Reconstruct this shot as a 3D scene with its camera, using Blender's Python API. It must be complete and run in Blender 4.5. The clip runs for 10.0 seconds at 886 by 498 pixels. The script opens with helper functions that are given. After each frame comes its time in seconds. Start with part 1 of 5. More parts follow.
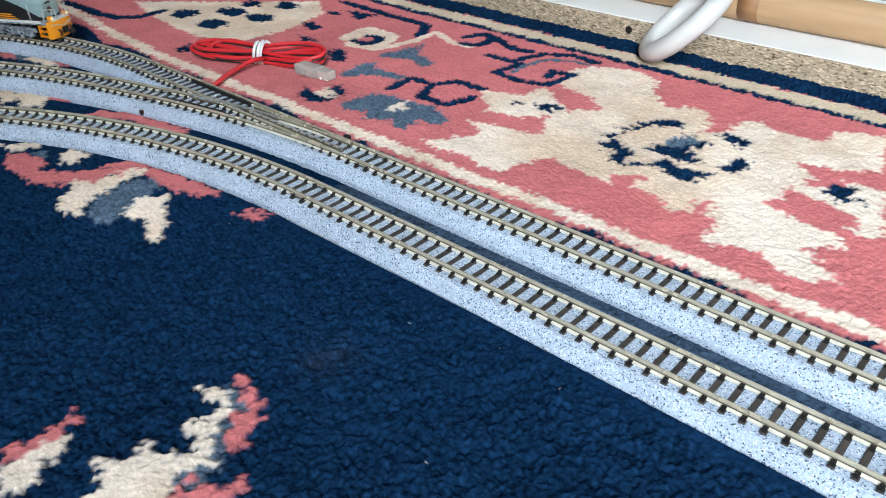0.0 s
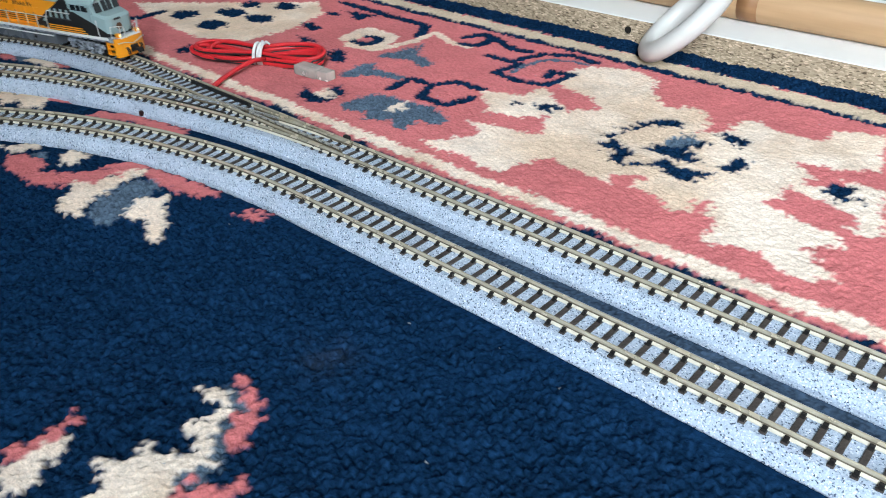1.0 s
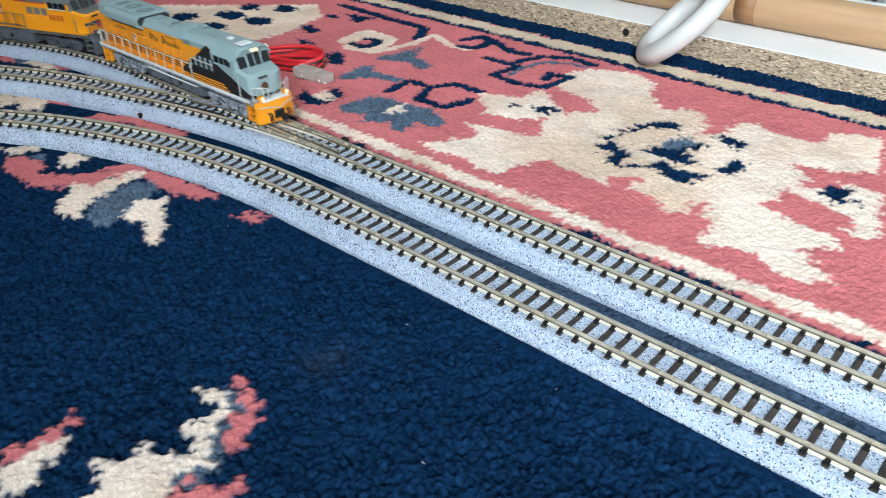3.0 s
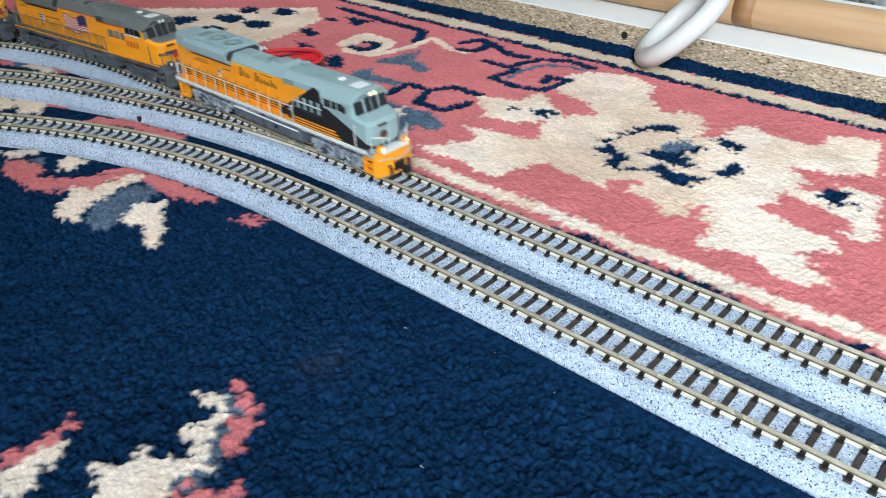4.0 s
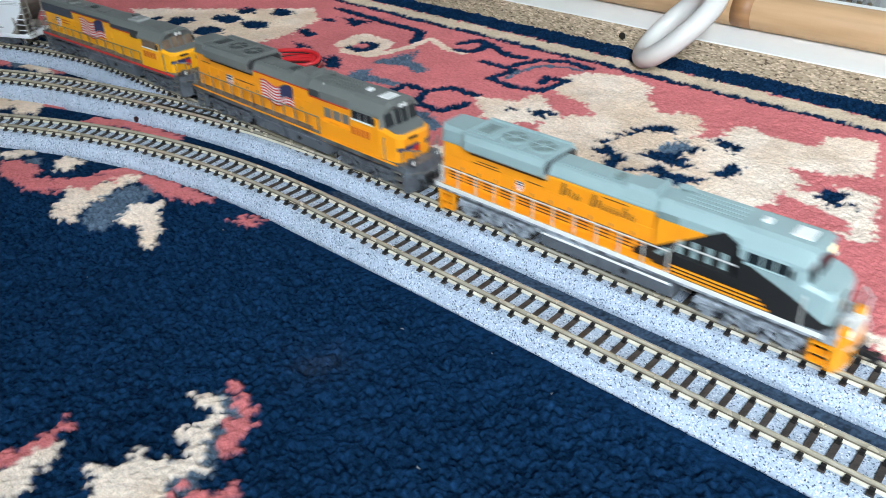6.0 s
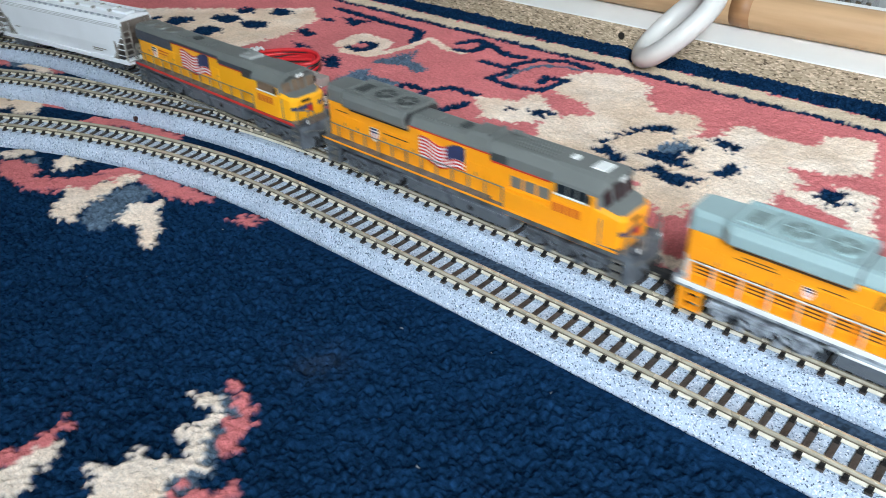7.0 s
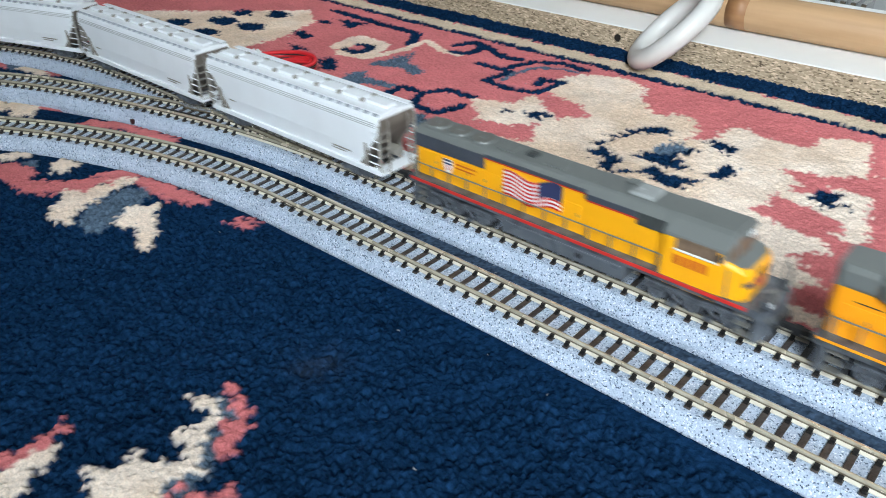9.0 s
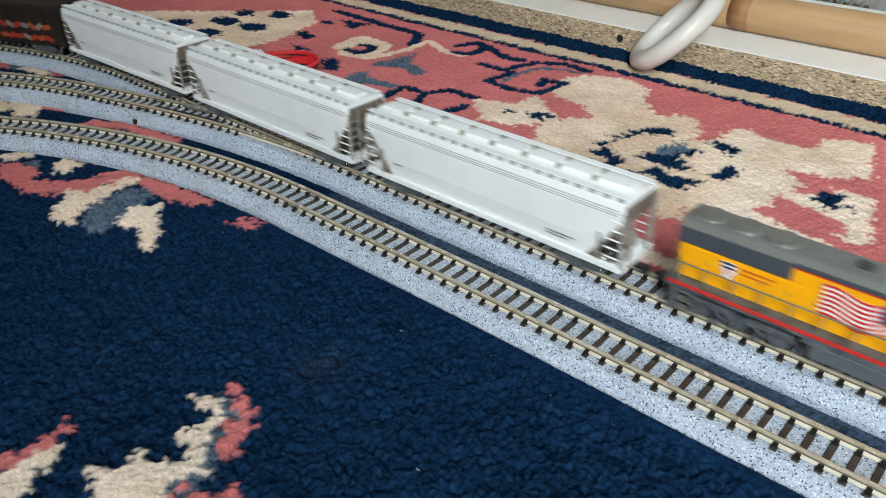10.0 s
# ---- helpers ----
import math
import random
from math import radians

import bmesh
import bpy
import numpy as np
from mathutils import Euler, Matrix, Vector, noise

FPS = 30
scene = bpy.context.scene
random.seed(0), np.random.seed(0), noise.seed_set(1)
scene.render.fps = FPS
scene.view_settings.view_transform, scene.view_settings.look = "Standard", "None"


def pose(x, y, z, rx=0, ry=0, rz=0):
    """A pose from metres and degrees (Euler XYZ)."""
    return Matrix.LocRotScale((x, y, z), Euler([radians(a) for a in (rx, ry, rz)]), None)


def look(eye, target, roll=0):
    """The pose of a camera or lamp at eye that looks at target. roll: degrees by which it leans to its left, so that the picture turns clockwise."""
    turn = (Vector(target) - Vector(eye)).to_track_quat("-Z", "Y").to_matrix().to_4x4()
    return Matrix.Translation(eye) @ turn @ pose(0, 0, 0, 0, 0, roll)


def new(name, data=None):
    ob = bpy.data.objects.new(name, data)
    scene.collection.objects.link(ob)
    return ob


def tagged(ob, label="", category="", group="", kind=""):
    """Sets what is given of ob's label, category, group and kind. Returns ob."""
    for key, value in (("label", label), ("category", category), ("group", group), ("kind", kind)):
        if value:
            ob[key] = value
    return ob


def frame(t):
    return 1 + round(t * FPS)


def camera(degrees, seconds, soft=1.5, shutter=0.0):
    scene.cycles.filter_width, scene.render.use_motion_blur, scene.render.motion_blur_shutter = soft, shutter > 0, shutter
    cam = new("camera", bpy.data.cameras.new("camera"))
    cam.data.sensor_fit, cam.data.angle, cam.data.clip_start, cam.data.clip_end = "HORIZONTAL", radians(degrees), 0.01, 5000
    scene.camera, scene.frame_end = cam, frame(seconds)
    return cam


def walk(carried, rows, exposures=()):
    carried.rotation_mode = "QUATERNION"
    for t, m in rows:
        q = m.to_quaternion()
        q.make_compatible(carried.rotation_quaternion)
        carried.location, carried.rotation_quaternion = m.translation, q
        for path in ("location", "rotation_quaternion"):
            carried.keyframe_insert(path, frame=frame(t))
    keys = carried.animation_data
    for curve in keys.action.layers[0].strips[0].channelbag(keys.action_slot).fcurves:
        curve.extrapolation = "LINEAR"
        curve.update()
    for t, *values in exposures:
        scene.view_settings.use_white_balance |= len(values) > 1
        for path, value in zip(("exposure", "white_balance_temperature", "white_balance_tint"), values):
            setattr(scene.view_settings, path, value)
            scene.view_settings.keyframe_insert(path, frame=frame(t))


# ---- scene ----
# A model railway on a carpet in a room. z = 0 is the top of the carpet pile.
cam = camera(59.40, 10.0, soft=1.0, shutter=0.75)
walk(cam, [
    (0, pose(0.14129, -0.17819, 0.13388, 57.687, 0.710, 42.180)),
    (0.5, pose(0.14159, -0.17824, 0.13415, 57.721, 0.669, 42.159)),
    (1, pose(0.14151, -0.17831, 0.13403, 57.701, 0.801, 42.121)),
    (1.5, pose(0.14185, -0.17812, 0.13394, 57.775, 0.797, 42.158)),
    (2, pose(0.14182, -0.17819, 0.13421, 57.825, 0.764, 42.141)),
    (2.5, pose(0.14218, -0.17859, 0.13417, 57.827, 0.783, 42.098)),
    (4, pose(0.14273, -0.17827, 0.13468, 58.028, 0.825, 42.031)),
    (4.5, pose(0.14261, -0.17821, 0.13457, 58.012, 0.707, 41.844)),
    (5, pose(0.14226, -0.17737, 0.13423, 58.019, 0.703, 41.896)),
    (5.5, pose(0.14272, -0.17750, 0.13426, 58.095, 0.773, 41.965)),
    (7, pose(0.14283, -0.17794, 0.13437, 58.079, 0.712, 41.885)),
    (7.5, pose(0.14321, -0.17788, 0.13448, 58.087, 0.765, 41.986)),
    (8, pose(0.14309, -0.17805, 0.13482, 58.189, 0.658, 41.845)),
    (8.5, pose(0.14338, -0.17772, 0.13472, 58.098, 0.776, 41.781)),
    (9, pose(0.14333, -0.17797, 0.13492, 58.171, 0.724, 41.675)),
    (9.5, pose(0.14298, -0.17815, 0.13483, 58.174, 0.691, 41.676)),
    (10, pose(0.14284, -0.17838, 0.13492, 58.207, 0.687, 41.765)),
], exposures=[(0, 0.0, 6500, 10), (5, 0.0, 6500, 10), (7, -0.08, 6500, 10), (9, -0.15, 6600, 10), (9.5, -0.22, 6850, 10), (10, -0.46, 7300, 10)])

# ---- light: overcast daylight through one tall window ----
world = bpy.data.worlds.new("world")
scene.world = world
world.use_nodes = True
_sky = world.node_tree.nodes.new("ShaderNodeTexSky")
_sky.sky_type, _sky.sun_disc = "NISHITA", False
_sky.sun_elevation, _sky.sun_rotation = radians(40), radians(200)
world.node_tree.links.new(_sky.outputs[0], world.node_tree.nodes["Background"].inputs[0])
world.node_tree.nodes["Background"].inputs[1].default_value = 0.1

lamp_data = bpy.data.lights.new("window_daylight", "AREA")
lamp_data.shape, lamp_data.size, lamp_data.size_y = "RECTANGLE", 0.6, 0.9
lamp_data.energy, lamp_data.color = 111.0, (0.795, 0.918, 1.0)
lamp = new("window_daylight", lamp_data)
lamp.matrix_world = look((0.72, -1.07, 0.82), (0.6, 0.05, 0.35))

# ---- helpers and materials ----
MM = 0.001


def part(name, bm, material, parent=None, label="", smooth=False):
    """Links a bmesh as one mesh object under a thing or a part."""
    bmesh.ops.recalc_face_normals(bm, faces=bm.faces)
    mesh = bpy.data.meshes.new(name)
    bm.to_mesh(mesh)
    bm.free()
    mesh.materials.append(material)
    if smooth:
        for p in mesh.polygons:
            p.use_smooth = True
    ob = new(name, mesh)
    ob.parent = parent
    return tagged(ob, label) if label else ob


def again(ob, m, parent=None):
    """Another piece that shares the mesh of ob, at the pose m under parent."""
    o = new(ob.name.split(".")[0], ob.data)
    o.parent = parent or ob.parent
    o.matrix_basis = m
    return o


def empty(name, label, category, group="", kind=""):
    return tagged(new(name), label, category, group, kind)


def box(bm, x0, x1, y0, y1, z0, z1, bevel=0.0, m=None):
    """A box in millimetres, with bevelled edges."""
    b = bmesh.new()
    bmesh.ops.create_cube(b, size=1)
    for v in b.verts:
        v.co = Vector(((x0 + (v.co.x + .5) * (x1 - x0)) * MM, (y0 + (v.co.y + .5) * (y1 - y0)) * MM, (z0 + (v.co.z + .5) * (z1 - z0)) * MM))
    if bevel:
        bmesh.ops.bevel(b, geom=b.edges[:], offset=bevel * MM, segments=2, profile=0.6, affect="EDGES", clamp_overlap=True)
    merge(bm, b, m)
    return bm


def merge(bm, b, m=None):
    if m is not None:
        bmesh.ops.transform(b, matrix=m, verts=b.verts)
    mesh = bpy.data.meshes.new("tmp")
    b.to_mesh(mesh)
    b.free()
    bm.from_mesh(mesh)
    bpy.data.meshes.remove(mesh)


def prism(bm, outline, a, b, axis="x", bevel=0.0, m=None):
    """An outline (mm) drawn out from a to b. axis x: outline in (y, z); axis y: outline in (x, z); axis z: outline in (x, y)."""
    t = bmesh.new()
    place = {"x": lambda p, q: (q, p[0], p[1]), "y": lambda p, q: (p[0], q, p[1]), "z": lambda p, q: (p[0], p[1], q)}[axis]
    lo = [t.verts.new(Vector(place(p, a)) * MM) for p in outline]
    hi = [t.verts.new(Vector(place(p, b)) * MM) for p in outline]
    t.faces.new(lo)
    t.faces.new(hi[::-1])
    n = len(outline)
    for i in range(n):
        t.faces.new((lo[i], hi[i], hi[(i + 1) % n], lo[(i + 1) % n]))
    bmesh.ops.recalc_face_normals(t, faces=t.faces)
    if bevel:
        bmesh.ops.bevel(t, geom=t.edges[:], offset=bevel * MM, segments=2, profile=0.6, affect="EDGES", clamp_overlap=True)
    merge(bm, t, m)
    return bm


def rod(bm, p, q, r, n=8):
    """A round bar from p to q (mm)."""
    p, q = Vector(p) * MM, Vector(q) * MM
    d = q - p
    m = Matrix.Translation((p + q) / 2) @ d.to_track_quat("Z", "Y").to_matrix().to_4x4()
    t = bmesh.new()
    bmesh.ops.create_cone(t, cap_ends=True, segments=n, radius1=r * MM, radius2=r * MM, depth=d.length)
    merge(bm, t, m)
    return bm


def disc(bm, centre, r, depth, axis="y", n=20, r2=None):
    t = bmesh.new()
    bmesh.ops.create_cone(t, cap_ends=True, segments=n, radius1=r * MM, radius2=(r if r2 is None else r2) * MM, depth=depth * MM)
    turn = {"y": pose(0, 0, 0, 90), "x": pose(0, 0, 0, 0, 90), "z": Matrix()}[axis]
    merge(bm, t, Matrix.Translation(Vector(centre) * MM) @ turn)
    return bm


def sweep(bm, points, r, n=10, closed=False, squash=1.0):
    """A tube of radius r (mm) along points (mm)."""
    pts = [Vector(p) * MM for p in points]
    rings, k = [], len(pts)
    up = Vector((0, 0, 1))
    for i, p in enumerate(pts):
        a = pts[(i - 1) % k] if closed or i else p
        b = pts[(i + 1) % k] if closed or i < k - 1 else p
        d = (b - a).normalized()
        s = d.cross(up)
        s = s.normalized() if s.length > 1e-4 else Vector((1, 0, 0))
        u = s.cross(d)
        rings.append([bm.verts.new(p + (s * math.cos(w) + u * math.sin(w) * squash) * r * MM) for w in (2 * math.pi * j / n for j in range(n))])
    for i in range(k if closed else k - 1):
        for j in range(n):
            bm.faces.new((rings[i][j], rings[i][(j + 1) % n], rings[(i + 1) % k][(j + 1) % n], rings[(i + 1) % k][j]))
    if not closed:
        bm.faces.new(rings[0][::-1])
        bm.faces.new(rings[-1])
    return bm


def material(name, colour, rough=0.5, metal=0.0, second=None, scale=300.0, amount=0.5, bump=0.0, bump_scale=1500.0, fine=None, spread=0.0, coat=0.0, sheen=0.0, transmission=0.0, emit=0.0):
    """A procedural surface: two colours mixed by coarse noise, fine grain, rough spots and relief."""
    mt = bpy.data.materials.new(name)
    mt.use_nodes = True
    nt = mt.node_tree
    b = nt.nodes["Principled BSDF"]
    link = nt.links.new
    co = nt.nodes.new("ShaderNodeTexCoord")
    n1 = nt.nodes.new("ShaderNodeTexNoise")
    n1.inputs["Scale"].default_value, n1.inputs["Detail"].default_value = scale, 6
    link(co.outputs["Object"], n1.inputs["Vector"])
    ramp = nt.nodes.new("ShaderNodeMapRange")
    ramp.inputs[1].default_value, ramp.inputs[2].default_value = 0.35, 0.68
    ramp.inputs[3].default_value, ramp.inputs[4].default_value = 0.0, amount
    link(n1.outputs["Fac"], ramp.inputs[0])
    mix = nt.nodes.new("ShaderNodeMix")
    mix.data_type = "RGBA"
    second = second or tuple(c * 0.8 for c in colour)
    mix.inputs[6].default_value, mix.inputs[7].default_value = (*colour, 1), (*second, 1)
    link(ramp.outputs[0], mix.inputs[0])
    out = mix.outputs[2]
    if spread:
        info = nt.nodes.new("ShaderNodeObjectInfo")
        hsv = nt.nodes.new("ShaderNodeHueSaturation")
        vr = nt.nodes.new("ShaderNodeMapRange")
        vr.inputs[3].default_value, vr.inputs[4].default_value = 1 - spread, 1 + spread
        link(info.outputs["Random"], vr.inputs[0])
        link(vr.outputs[0], hsv.inputs["Value"])
        link(out, hsv.inputs["Color"])
        out = hsv.outputs[0]
    link(out, b.inputs["Base Color"])
    rr = nt.nodes.new("ShaderNodeMapRange")
    rr.inputs[3].default_value, rr.inputs[4].default_value = max(0.02, rough - 0.08), min(1, rough + 0.08)
    link(n1.outputs["Fac"], rr.inputs[0])
    link(rr.outputs[0], b.inputs["Roughness"])
    b.inputs["Metallic"].default_value = metal
    b.inputs["Coat Weight"].default_value = coat
    b.inputs["Sheen Weight"].default_value = sheen
    b.inputs["Transmission Weight"].default_value = transmission
    if emit:
        b.inputs["Emission Color"].default_value, b.inputs["Emission Strength"].default_value = (*colour, 1), emit
    if bump:
        n2 = nt.nodes.new("ShaderNodeTexNoise")
        n2.inputs["Scale"].default_value, n2.inputs["Detail"].default_value = bump_scale, 4
        link(co.outputs["Object"], n2.inputs["Vector"])
        bp = nt.nodes.new("ShaderNodeBump")
        bp.inputs["Strength"].default_value, bp.inputs["Distance"].default_value = bump, 0.0004
        link(n2.outputs["Fac"], bp.inputs["Height"])
        link(bp.outputs[0], b.inputs["Normal"])
    return mt


def ballast_material():
    """Moulded grey ballast: fine granules with dark and bright specks."""
    mt = material("ballast", (0.33, 0.38, 0.47), 0.75, second=(0.26, 0.30, 0.38), scale=60, amount=0.6)
    nt = mt.node_tree
    b, link = nt.nodes["Principled BSDF"], nt.links.new
    co = nt.nodes["Texture Coordinate"]
    cells = nt.nodes.new("ShaderNodeTexVoronoi")
    cells.inputs["Scale"].default_value = 2800
    link(co.outputs["Object"], cells.inputs["Vector"])
    tone = nt.nodes.new("ShaderNodeValToRGB")
    e = tone.color_ramp.elements
    e[0].position, e[0].color = 0.0, (0.05, 0.07, 0.12, 1)
    e[1].position, e[1].color = 1.0, (0.88, 0.92, 0.98, 1)
    for at, c in ((0.07, (0.13, 0.17, 0.25, 1)), (0.13, (0.40, 0.48, 0.61, 1)), (0.5, (0.47, 0.555, 0.69, 1)), (0.88, (0.58, 0.665, 0.80, 1))):
        k = e.new(at)
        k.color = c
    sep = nt.nodes.new("ShaderNodeSeparateColor")
    link(cells.outputs["Color"], sep.inputs[0])
    link(sep.outputs[0], tone.inputs[0])
    mul = nt.nodes.new("ShaderNodeMix")
    mul.data_type, mul.blend_type = "RGBA", "MULTIPLY"
    mul.inputs[0].default_value = 1.0
    link(tone.outputs[0], mul.inputs[6])
    soft = nt.nodes.new("ShaderNodeTexNoise")
    soft.inputs["Scale"].default_value = 90
    link(co.outputs["Object"], soft.inputs["Vector"])
    lift = nt.nodes.new("ShaderNodeMapRange")
    lift.inputs[3].default_value, lift.inputs[4].default_value = 0.70, 1.0
    link(soft.outputs["Fac"], lift.inputs[0])
    link(lift.outputs[0], mul.inputs[7])
    link(mul.outputs[2], b.inputs["Base Color"])
    bp = nt.nodes.new("ShaderNodeBump")
    bp.inputs["Strength"].default_value, bp.inputs["Distance"].default_value = 0.4, 0.0003
    link(cells.outputs["Distance"], bp.inputs["Height"])
    link(bp.outputs[0], b.inputs["Normal"])
    return mt


BALLAST = ballast_material()
RAIL = material("nickel_rail", (0.76, 0.68, 0.53), 0.26, 0.5, second=(0.52, 0.44, 0.31), scale=120, amount=0.7)
# the foot is paler than the rail to paint in its window reflection
FOOT = material("bright_rail_foot", (0.76, 0.71, 0.60), 0.34, 0.2, second=(0.60, 0.54, 0.44), scale=160)
# dark brown paints the shade in the recess under the rail head
WEB = material("browned_rail_web", (0.15, 0.118, 0.082), 0.5, 0.3)
CLIP = material("black_rail_chair", (0.012, 0.011, 0.011), 0.45)
TIE = material("tie_plastic", (0.028, 0.022, 0.020), 0.42, second=(0.078, 0.062, 0.056), scale=900, amount=0.8, bump=0.4, bump_scale=1200, spread=0.25)
BLACK = material("black_plastic", (0.010, 0.010, 0.011), 0.6)
STEEL = material("bright_steel", (0.75, 0.75, 0.74), 0.22, 1.0)
ORANGE = material("orange_paint", (0.94, 0.34, 0.012), 0.38, second=(0.80, 0.28, 0.012), scale=80, coat=0.15)
YELLOW_PALE = material("yellow_paint", (0.95, 0.42, 0.008), 0.36, second=(0.88, 0.38, 0.008), scale=80, coat=0.15)
YELLOW = material("armour_yellow_paint", (0.94, 0.345, 0.010), 0.36, second=(0.87, 0.31, 0.010), scale=80, coat=0.15)
ROOF_A = material("aspen_grey_paint", (0.30, 0.41, 0.42), 0.32, second=(0.26, 0.35, 0.36), scale=90)
ROOF_B = material("harbour_grey_paint", (0.155, 0.165, 0.158), 0.34, second=(0.125, 0.133, 0.13), scale=90)
GREY = material("truck_grey_paint", (0.125, 0.138, 0.158), 0.36, second=(0.022, 0.024, 0.03), scale=260, amount=0.8, bump=0.3, bump_scale=900)
# silver paint; its dark blotches stand for shaded gaps in the trucks
SILVER = material("silver_truck_paint", (0.52, 0.57, 0.64), 0.3, 0.3, second=(0.03, 0.035, 0.045), scale=420, amount=1.0, bump=0.3, bump_scale=900)
WHITE = material("white_paint", (0.80, 0.80, 0.78), 0.45)
HOPPER = material("hopper_white_paint", (0.86, 0.885, 0.92), 0.36, second=(0.77, 0.785, 0.81), scale=50, amount=0.6)
HOPPER_DIRT = material("hopper_frame_grey", (0.33, 0.31, 0.28), 0.55, second=(0.18, 0.155, 0.13), scale=150, amount=0.9)
RED = material("red_stripe_paint", (0.62, 0.03, 0.025), 0.4)
BLUE = material("flag_blue_paint", (0.035, 0.045, 0.115), 0.4)
GLASS = material("dark_window_glass", (0.015, 0.02, 0.024), 0.16)
LIGHT = material("lit_headlight", (1.0, 0.85, 0.45), 0.2, emit=1.0)

# ---- track: plan of centre lines in mm ----
TIE_TOP, RAIL_TOP = 5.0, 7.0
PITCH = 4.951
GAUGE = 4.95


class Line:
    """A centre line: lengths and radii from a start point and heading. A positive radius bends to the left."""

    def __init__(self, x, y, heading, pieces):
        self.pieces, s = [], 0.0
        h = radians(heading)
        for length, radius in pieces:
            self.pieces.append((s, x, y, h, length, radius))
            x, y, h = self.step(x, y, h, length, radius)
            s += length
        self.length = s

    @staticmethod
    def step(x, y, h, d, radius):
        if not radius:
            return x + d * math.cos(h), y + d * math.sin(h), h
        k = h + d / radius
        return x + radius * (math.sin(k) - math.sin(h)), y - radius * (math.cos(k) - math.cos(h)), k

    def at(self, s):
        for p in self.pieces:
            if s <= p[0] + p[4] or p is self.pieces[-1]:
                break
        return self.step(p[1], p[2], p[3], s - p[0], p[5])


# each line runs from right to left, heading 180 degrees
FAR_X0, NEAR_X0 = 190.0, 191.0
UPPER = Line(FAR_X0, 0, 180, [(248, 0), (126, 0), (38, 0), (420, 282)])
LOWER = Line(-58, 0, 180, [(126, 481), (38, 0), (420, 282)])
NEAR = Line(NEAR_X0, -31.1, 180, [(248, 0), (420, 315)])



